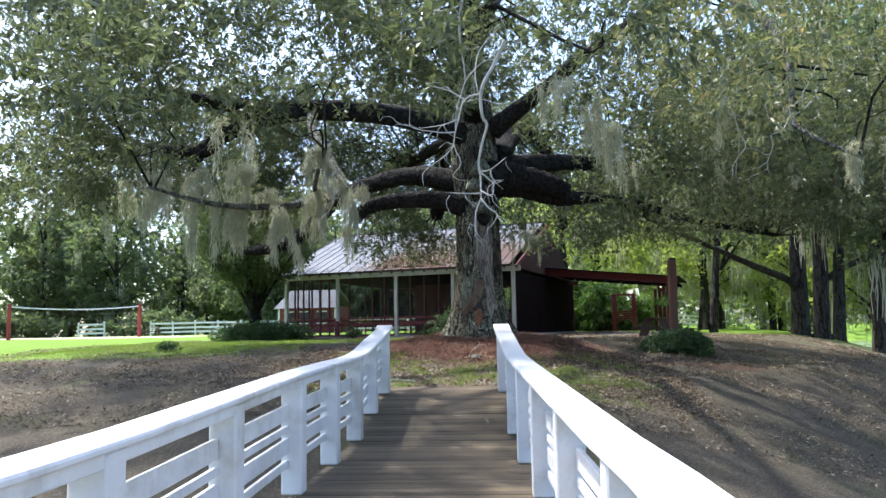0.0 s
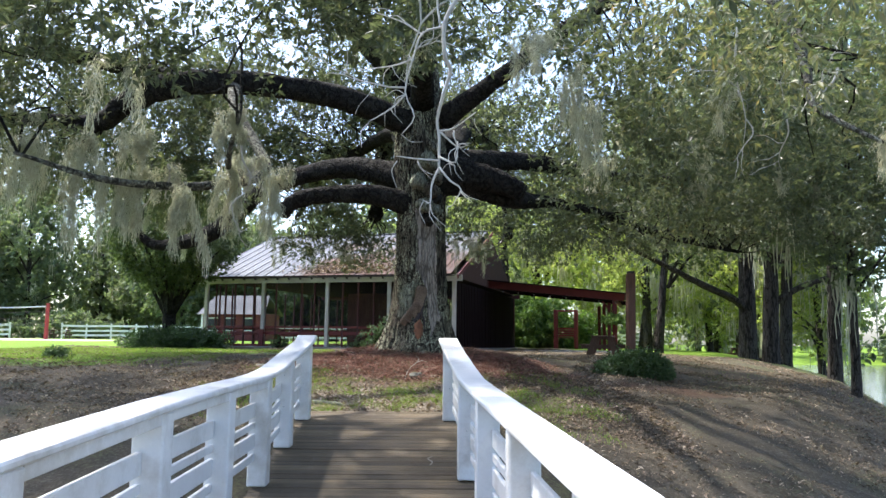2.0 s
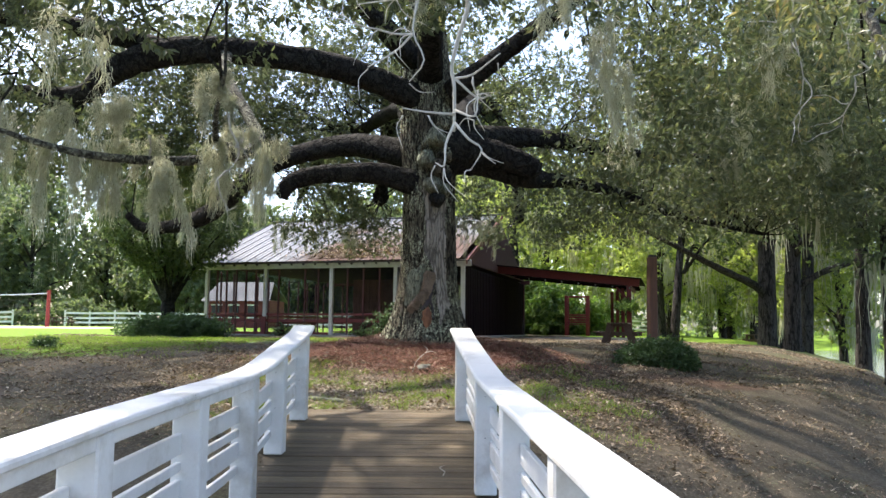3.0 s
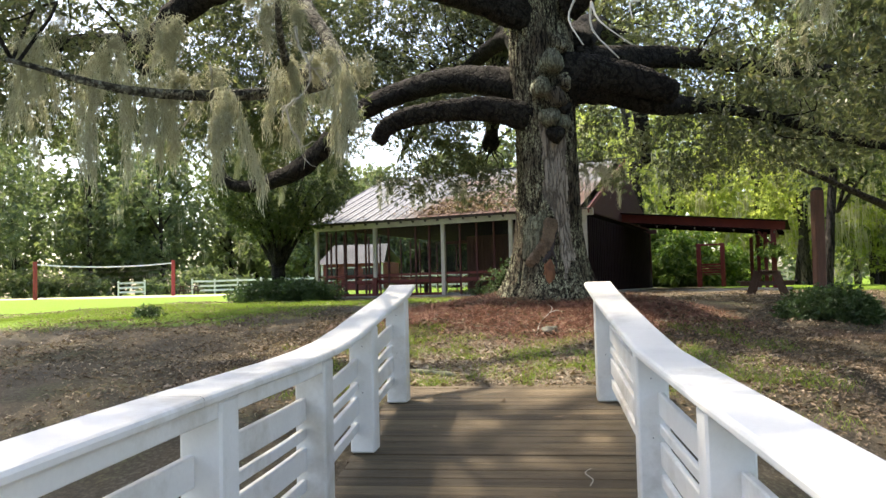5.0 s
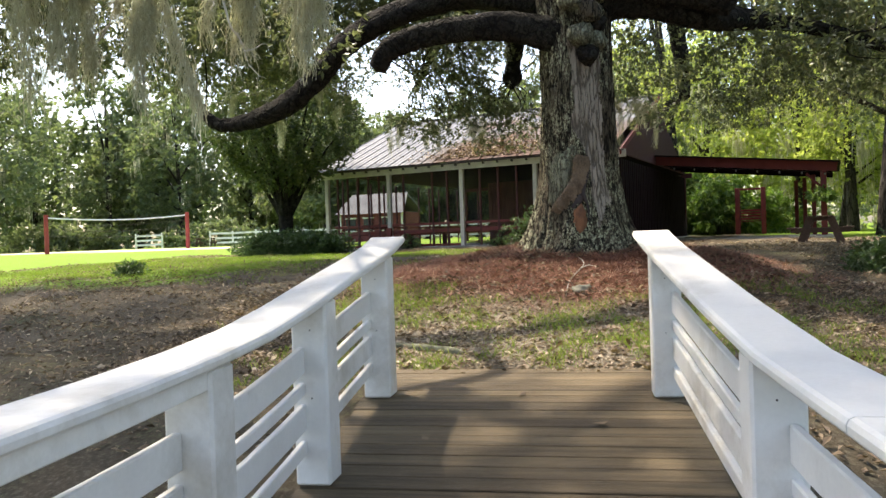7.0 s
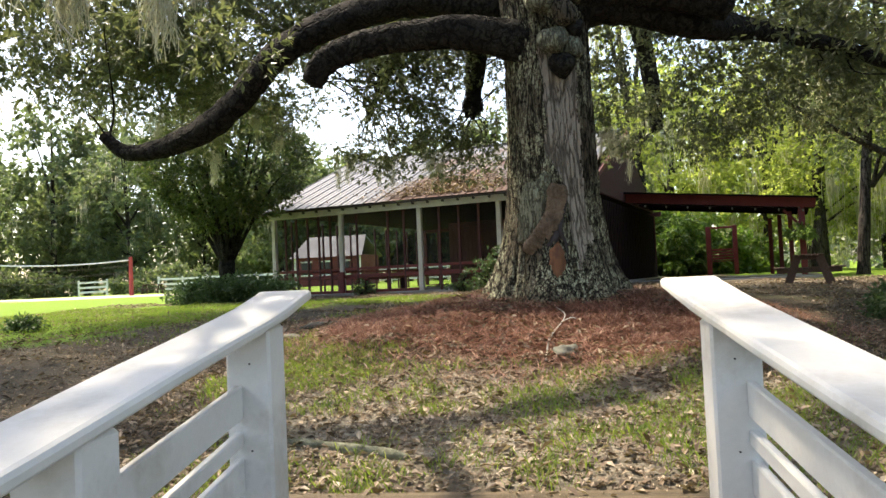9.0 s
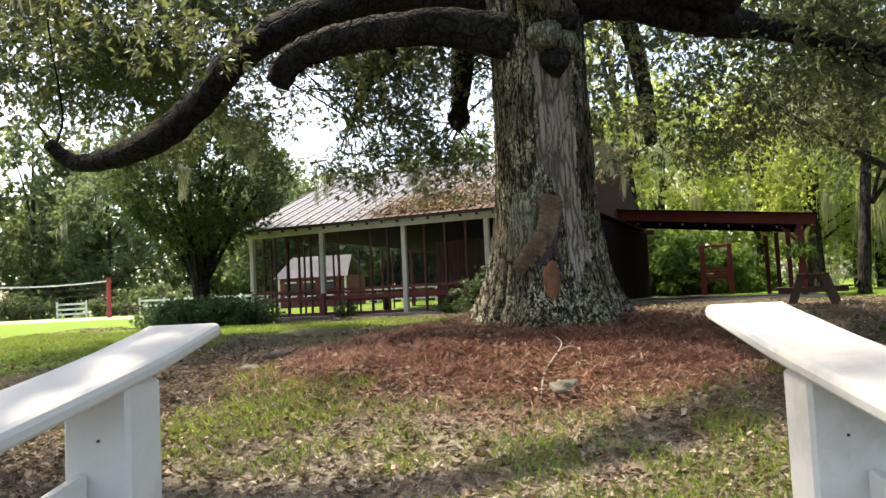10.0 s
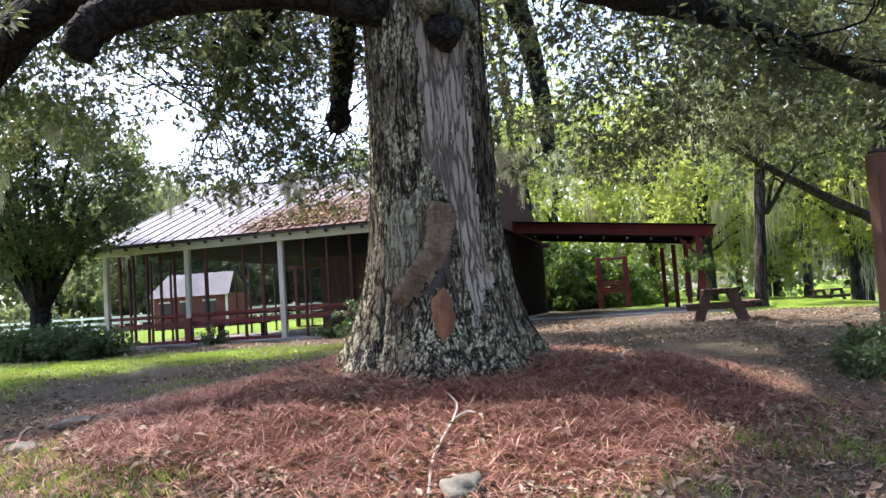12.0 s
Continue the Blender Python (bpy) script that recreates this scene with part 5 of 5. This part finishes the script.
# ---- other trees and bushes ----
def tree(x, y, h, r, leaf, material, seed, trunk_r=0.3, bole=0.3, clumps=90, per=70, label="", group="woodland trees", moss=0, crown_z=None, flat=0.8, name="tree"):
    rng = np.random.default_rng(seed)
    while gz(x, y) < -0.9:
        x -= 1.5
    g = gz(x, y)
    t = thing(name, label or "broadleaf tree with dense green crown in the wood", "tree", pose(x, y, g - 0.1), group)
    lean = rng.normal(size=2) * 0.03 * h
    pts = [(0, 0, 0, trunk_r * 1.5), (0.02, 0, 0.5, trunk_r * 1.05), (lean[0] * 0.4, lean[1] * 0.4, h * 0.35, trunk_r * 0.8), (lean[0], lean[1], h * 0.7, trunk_r * 0.45), (lean[0] * 1.3, lean[1] * 1.3, h * 0.95, 0.03)]
    v, f = tube(pts, 6, 12, 0.12, seed)
    link_mesh("trunk", v, f, M_TRUNKFAR, t, smooth=True)
    z0 = h * bole
    cz = (z0 + h) / 2 if crown_z is None else crown_z
    hz = (h - z0) / 2
    c = rng.normal(size=(clumps, 3))
    c /= np.linalg.norm(c, axis=1)[:, None]
    c *= (0.35 + 0.65 * rng.random(clumps) ** 0.4)[:, None]
    bulge = 1 + 0.25 * np.sin(3 * np.arctan2(c[:, 1], c[:, 0]) + seed)
    c = np.stack([c[:, 0] * r * bulge + lean[0], c[:, 1] * r * bulge + lean[1], cz + c[:, 2] * hz], 1)
    for k in range(6):
        q = c[k]
        s = np.array([lean[0] * 0.5, lean[1] * 0.5, min(h * 0.45, max(z0 * 0.9, q[2] * 0.6))])
        v, f = tube([(*s, trunk_r * 0.4), (*(s + (q - s) * 0.5 + (0, 0, 0.05 * h)), trunk_r * 0.25), (*q, 0.03)], 4, 7, 0.1, seed + k)
        link_mesh("limb", v, f, M_TRUNKFAR, t, smooth=True)
    v, f = leaf_cards(c, rng.uniform(0.16, 0.3, clumps) * r + 0.25, per, leaf, leaf * 0.5, seed + 1, 0.4, flat)
    link_mesh("crown", v, f, material, t)
    if moss:
        n = moss * 26
        q = c[rng.integers(len(c), size=moss)]
        tops = np.repeat(q, 26, axis=0) + rng.normal(size=(n, 3)) * np.array([0.22, 0.22, 0.2])
        v, f = strands(tops, rng.uniform(0.4, 2.0, n), 0.06, seed + 2, 3, 0.05)
        tagged(link_mesh("hanging_moss", v, f, M_MOSS, t, "grey moss hanging from the boughs"), kind="stuff")
    return t


def yard_tree():
    """The round tree beside the pavilion: many upright stems from one short trunk."""
    x, y = -10.75, 34.2
    t = thing("yard_tree", "round dense green tree with many upright stems beside the pavilion", "tree", pose(x, y, gz(x, y) - 0.05))
    v, f = tube([(0, 0, 0, 0.32), (0, 0, 0.5, 0.24), (0, 0, 1.2, 0.26), (0, 0, 1.6, 0.2)], 6, 14, 0.15, 3)
    link_mesh("trunk", v, f, M_LIMB, t, smooth=True)
    rng = np.random.default_rng(31)
    for k in range(16):
        a = k * 2.4
        s = rng.uniform(0.5, 1.0)
        e = np.array([2.3 * s * math.cos(a), 2.3 * s * math.sin(a), rng.uniform(4.2, 6.0)])
        v, f = tube([(0.1 * math.cos(a), 0.1 * math.sin(a), 1.3, 0.10), (*(e * 0.35 + (0, 0, 0.9)), 0.06), (*(e * 0.7 + (0, 0, 0.6)), 0.04), (*e, 0.015)], 5, 7, 0.1, k)
        link_mesh("stem", v, f, M_LIMB, t, smooth=True)
    n = 540
    c = rng.normal(size=(n, 3))
    c /= np.linalg.norm(c, axis=1)[:, None]
    c *= (0.5 + 0.5 * rng.random(n) ** 0.5)[:, None]
    wide = 2.95 * (1 - 0.25 * np.clip(c[:, 2], 0, 1)) * (1 - 0.45 * np.clip(-c[:, 2], 0, 1))
    c = np.stack([c[:, 0] * wide, c[:, 1] * wide, 4.65 + c[:, 2] * 2.5], 1)
    v, f = leaf_cards(c, 0.40, 84, 0.13, 0.06, 33, 0.3)
    link_mesh("crown", v, f, M_LEAFSMALL, t)


yard_tree()


def bush(x, y, rx, ry, h, leaf, material, seed, n, per, label, name="bush", group="", weep=0.0):
    rng = np.random.default_rng(seed)
    b = thing(name, label, "bush", pose(x, y, gz(x, y)), group)
    c = rng.normal(size=(n, 3))
    c[:, 2] = np.abs(c[:, 2])
    c /= np.linalg.norm(c, axis=1)[:, None]
    c *= (0.55 + 0.45 * rng.random(n) ** 0.5)[:, None]
    lump = 1 + 0.18 * np.sin(4 * np.arctan2(c[:, 1], c[:, 0]) + seed) + 0.1 * rng.normal(size=n)
    c = np.stack([c[:, 0] * rx * lump, c[:, 1] * ry * lump, 0.05 + c[:, 2] * h * 0.92 * lump], 1)
    st = []
    for k in range(14):
        q = c[k]
        st.append(tube([(q[0] * 0.15, q[1] * 0.15, -0.05, 0.03), (q[0] * 0.5, q[1] * 0.5, q[2] * 0.7, 0.02), (*q, 0.008)], 4, 5, cap=False))
    v, f = joined(st)
    link_mesh("stem", v, f, M_LIMB, b)
    v, f = leaf_cards(c, 0.16 * (rx + h) / 2 + 0.08, per, leaf, leaf * 0.42, seed + 1, 0.3 + weep)
    link_mesh("foliage", v, f, material, b)


bush(-9.9, 32.6, 2.0, 0.85, 0.8, 0.10, M_BUSH, 41, 260, 90, "low dark green clipped hedge bush in front of the yard tree", "hedge")
bush(5.0, 21.7, 0.95, 0.8, 0.52, 0.09, M_BUSH, 43, 170, 100, "low spreading ivy bush round the timber pole", "ivy_bush")
bush(5.8, 49.5, 3.4, 2.2, 3.0, 0.34, M_BAMBOO, 45, 330, 90, "large bright green arching bush behind the lean-to", "arching_bush", weep=0.5)
bush(9.6, 52.0, 2.2, 1.8, 1.7, 0.3, M_BAMBOO, 47, 140, 70, "bright green bush behind the swing", "bush")
bush(-9.8, 22.7, 0.28, 0.22, 0.26, 0.09, M_BUSH, 49, 26, 40, "small broad-leaved weed clump on the lawn edge", "weed_clump")
bush(-3.0, 33.9, 0.35, 0.3, 0.55, 0.08, M_BUSH, 51, 24, 40, "small shrub at the foot of the pavilion", "shrub", "pavilion shrubs")
bush(-2.0, 32.9, 0.6, 0.4, 1.35, 0.09, M_BUSH, 53, 60, 50, "leggy green shrub at the foot of the pavilion", "shrub", "pavilion shrubs")
bush(-6.4, 34.9, 0.4, 0.3, 0.4, 0.08, M_BUSH, 55, 24, 40, "small shrub at the foot of the pavilion", "shrub", "pavilion shrubs")
bush(-36, 80, 5, 2, 2.6, 0.4, M_LEAFWOOD, 57, 90, 60, "low dark green thicket behind the fence", "thicket")
bush(-57, 84, 8, 2.5, 3.2, 0.45, M_LEAFWOOD, 59, 120, 60, "low dark green thicket behind the fence", "thicket")

# big trunks on the pond bank
bank_trees = []
for k, (x, y, r, h) in enumerate([(13.9, 36.4, 0.58, 17), (14.0, 34.4, 0.5, 16), (16.0, 37.4, 0.42, 16), (13.4, 28.2, 0.33, 14), (12.0, 24.4, 0.2, 12), (10.6, 38.5, 0.3, 13), (13.5, 50.5, 0.4, 16), (4.2, 45.2, 0.5, 15)]):
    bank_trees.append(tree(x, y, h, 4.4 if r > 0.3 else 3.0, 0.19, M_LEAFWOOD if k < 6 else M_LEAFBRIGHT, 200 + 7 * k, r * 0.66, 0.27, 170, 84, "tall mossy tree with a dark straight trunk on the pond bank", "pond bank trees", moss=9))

for owner, pts in ((0, [(13.9, 36.35, 2.9, 0.2), (13.3, 36.0, 3.5, 0.17), (11.4, 35.0, 4.15, 0.14), (9.5, 34.0, 4.85, 0.10), (7.0, 32.0, 5.6, 0.07), (4.5, 30.0, 6.6, 0.03)]), (1, [(14.0, 34.35, 3.2, 0.15), (15.2, 33.8, 4.0, 0.12), (17.0, 33.0, 4.6, 0.09), (19.5, 32.0, 5.4, 0.04)])):
    base = bank_trees[owner].matrix_basis.translation
    v, f = tube(pts, 8, 10, 0.15, 8)
    link_mesh("limb", v - np.array(base), f, M_TRUNKFAR, bank_trees[owner], smooth=True)

# backlit wood behind the lean-to, its brightness put into the leaf colour
for k, (x, y, h, r) in enumerate([(3, 58, 12, 5), (8, 63, 14, 5), (13, 58, 13, 5), (18, 64, 15, 5.5), (23, 60, 13, 5), (15, 74, 16, 6), (28, 70, 15, 6), (35, 64, 14, 5.5), (2, 72, 15, 6), (24, 84, 17, 7), (42, 76, 16, 7), (50, 66, 15, 6), (33, 48, 12, 4)]):
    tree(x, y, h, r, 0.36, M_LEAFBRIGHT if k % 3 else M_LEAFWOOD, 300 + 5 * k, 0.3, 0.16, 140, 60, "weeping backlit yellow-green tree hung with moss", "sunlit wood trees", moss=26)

for k, (x, y, h, r) in enumerate([(17.5, 45, 9, 3.2), (23, 51, 10, 3.6), (13.5, 52, 8, 3.0), (27.5, 43, 10, 3.6), (20, 39, 8, 2.4)]):
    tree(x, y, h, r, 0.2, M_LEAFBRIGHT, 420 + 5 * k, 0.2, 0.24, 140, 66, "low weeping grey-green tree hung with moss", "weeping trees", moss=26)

# dark tree line behind the lawn
for k in range(22):
    x = -95 + 5.0 * k + 2 * math.sin(k * 2.1)
    y = 104 + 8 * math.sin(k * 1.3) - 0.12 * abs(x + 30)
    tree(x, y, (20 + 4 * math.sin(k * 1.7)) * (0.72 if -34 < x < -12 else 1.0), 5.8, 0.7, M_LEAFWOOD, 500 + 5 * k, 0.35, 0.04, 125, 54, group="tree line behind the lawn", moss=8)
for k, (x, y, h, r) in enumerate([(-60, 78, 18, 6.5), (-66, 66, 18, 6.5), (-45, 90, 17, 6), (-70, 54, 18, 7), (-32, 98, 15, 6), (-62, 42, 17, 6), (-15, 96, 13, 6), (-23.5, 91, 13.5, 6), (-18.5, 87, 13, 4.5), (-29, 94, 15, 5.5), (-26.5, 86, 14, 5), (-21, 95, 14, 6)]):
    tree(x, y, h, r, 0.5, M_LEAFWOOD, 800 + 5 * k, 0.32, 0.12, 130, 78, group="tree line behind the lawn", moss=14)


def far_woods():
    """The closed wood all round, beyond the nearer trees."""
    rng = np.random.default_rng(77)
    n = 2200
    a = rng.uniform(0, 2 * np.pi, n)
    r = rng.uniform(118, 150, n)
    top = 15 + 4 * np.sin(a * 9) + 3 * np.sin(a * 23 + 1)
    c = np.stack([r * np.cos(a), 25 + r * np.sin(a), 0.5 + rng.random(n) * top], 1)
    v, f = leaf_cards(c, 2.6, 36, 1.3, 0.8, 78)
    tagged(link_mesh("far_woods", v, f, M_LEAFWOOD), "closed belt of distant green woodland", "woods", kind="stuff")


far_woods()


# ---- litter, straw and grass on the ground ----
def scatter(n, seed, x0, x1, y0, y1, keep):
    rng = np.random.default_rng(seed)
    p = np.stack([rng.uniform(x0, x1, n), rng.uniform(y0, y1, n)], 1)
    p = p[keep(p[:, 0], p[:, 1], rng)]
    return np.column_stack([p, height(p[:, 0], p[:, 1])]), rng


def needles():
    p, rng = scatter(135000, 5, -5, 5, 16.4, 24, lambda x, y, r: (mound(x, y) + 0.16 * r.normal(size=len(x)) < 0.98) & (np.hypot(x - OX, y - OY) > 0.75))
    n = len(p)
    a = rng.random(n) * 6.283
    L = rng.uniform(0.07, 0.17, n)
    d = np.stack([np.cos(a), np.sin(a), rng.normal(size=n) * 0.28], 1) * L[:, None]
    s = np.stack([-np.sin(a), np.cos(a), np.zeros(n)], 1) * 0.0031
    b = p + np.array([0, 0, 1]) * (rng.uniform(0.004, 0.05, n) + 0.03 * np.sin(p[:, 0] * 7 + 2 * np.sin(p[:, 1] * 5)) * np.cos(p[:, 1] * 8))[:, None]
    mid = b + np.array([0, 0, 0.02])
    v = np.stack([b - d - s, mid - s, b + d, mid + s], 1).reshape(-1, 3)
    tagged(link_mesh("pine_straw", v, np.arange(n * 4).reshape(-1, 4), M_STRAW), "red-brown pine straw heaped round the oak", "pine straw", kind="stuff")


needles()


def litter():
    p, rng = scatter(190000, 6, -15, 13, 12.5, 35.5, lambda x, y, r: (np.array([noise.noise(Vector((i * 0.5, j * 0.5, 3))) for i, j in zip(x, y)]) + 0.5 * r.random(len(x)) > 0.12) & ~((np.abs(x + 0.9) < 1.35) & (y < 14.1)))
    near, _ = scatter(42000, 16, -5, 4, 14.0, 20.0, lambda x, y, r: (mound(x, y) > 0.9) | (r.random(len(x)) < 0.03))
    p = np.vstack([p, near])
    p[:, 2] += np.where(mound(p[:, 0], p[:, 1]) < 0.95, 0.05, 0.012)
    n = len(p)
    a = rng.random(n) * 6.283
    k = (0.22 + 0.95 * rng.random(n) ** 2.4)[:, None]
    d = np.stack([np.cos(a), np.sin(a), rng.normal(size=n) * 0.3], 1) * 0.09 * k
    s = np.stack([-np.sin(a), np.cos(a), rng.normal(size=n) * 0.3], 1) * 0.02 * k
    up = np.array([0, 0, 0.012])
    v = np.stack([p, p + d * 0.5 + s + up, p + d, p + d * 0.5 - s + up], 1).reshape(-1, 3)
    tagged(link_mesh("leaf_litter", v, np.arange(n * 4).reshape(-1, 4), M_LITTER), "dry brown fallen leaves scattered over bare soil", "leaf litter", kind="stuff")


litter()


def grass():
    def patchy(x, y, r):
        q = np.array([noise.noise(Vector((i * 0.55, j * 0.55, 9))) + 0.7 * noise.noise(Vector((i * 2.1, j * 2.1, 4))) for i, j in zip(x, y)])
        near = (np.abs(x + 0.75) < np.where(y < 20, 3.9, 99)) & (q + 0.55 * r.random(len(x)) > np.where((np.abs(x + 0.7) < 3.2) & (y < 18.5), 0.36, 0.62)) & (mound(x, y) > 0.95)
        return near & ~((np.abs(x + 0.9) < 1.35) & (y < 14.1))
    p1, rng = scatter(90000, 8, -7, 6, 13.6, 20, patchy)
    p2, _ = scatter(48000, 18, -14, -2, 20, 31, lambda x, y, r: patchy(x, y, r) | (y > 21.0 + 6.2 * smooth(-7.8, -5.4, x) + r.random(len(x)) * 1.5))
    p3, _ = scatter(3500, 28, 4, 14, 13, 26, patchy)
    p = np.vstack([p1, p2, p3])
    n = len(p)
    a = rng.random(n) * 6.283
    hgt = rng.uniform(0.025, 0.10, n)
    d = np.stack([np.cos(a) * hgt * 0.7, np.sin(a) * hgt * 0.7, hgt], 1)
    s = np.stack([-np.sin(a), np.cos(a), np.zeros(n)], 1) * 0.0034
    v = np.stack([p - s, p + s, p + d * 0.55 + s * 0.8 + np.array([0, 0, 0.01]), p + d], 1).reshape(-1, 3)
    tagged(link_mesh("grass", v, np.arange(n * 4).reshape(-1, 4), M_GRASS), "thin patchy green grass over the sandy soil", "grass", kind="stuff")


grass()


def rock(x, y, sx, sy, sz, seed, label):
    bm = bmesh.new()
    bmesh.ops.create_icosphere(bm, subdivisions=3, radius=1)
    for v in bm.verts:
        q = v.co * (1 + 0.35 * noise.noise(v.co * 1.6 + Vector((seed, 0, 0))) + 0.12 * noise.noise(v.co * 5))
        v.co = Vector((q.x * sx, q.y * sy, q.z * sz))
    r = part("rock", bm, M_ROCK, None, smooth=True)
    r.matrix_basis = pose(x, y, gz(x, y) + sz * 0.35, 0, 0, seed * 40)
    tagged(r, label, "rock", group="rocks by the straw")


rock(-0.42, 17.55, 0.19, 0.12, 0.075, 2, "pale grey weathered rock at the straw edge")
rock(-3.55, 20.15, 0.30, 0.13, 0.06, 5, "mossy grey rock at the straw edge")
rock(-3.85, 19.6, 0.2, 0.11, 0.045, 8, "mossy grey rock at the straw edge")


def ground_stick(pts, material, label, name, sides=8):
    p = [(x, y, gz(x, y) + h, r) for x, y, h, r in pts]
    v, f = tube(p, 5, sides, 0.15, len(pts))
    ob = link_mesh(name, v, f, material, smooth=True)
    tagged(ob, label, "branch", group="sticks on the ground")


ground_stick([(-2.42, 15.17, 0.01, 0.022), (-2.25, 15.07, 0.02, 0.036), (-2.12, 15.05, 0.015, 0.03), (-1.95, 14.94, 0.02, 0.042), (-1.75, 14.9, 0.01, 0.034), (-1.62, 14.79, 0.02, 0.038), (-1.52, 14.76, 0.01, 0.015)], M_LOG, "short mossy fallen branch on the soil", "fallen_branch")
ground_stick([(-0.62, 17.4, 0.02, 0.009), (-0.57, 17.9, 0.04, 0.009), (-0.42, 18.5, 0.05, 0.008), (-0.38, 18.8, 0.06, 0.007), (-0.46, 19.2, 0.05, 0.005)], M_TWIG, "thin pale bent stick lying on the straw", "stick", 6)
ground_stick([(-0.42, 18.5, 0.05, 0.006), (-0.32, 18.6, 0.06, 0.006), (-0.26, 18.58, 0.05, 0.004)], M_TWIG, "short pale forked stick lying on the straw", "stick", 6)
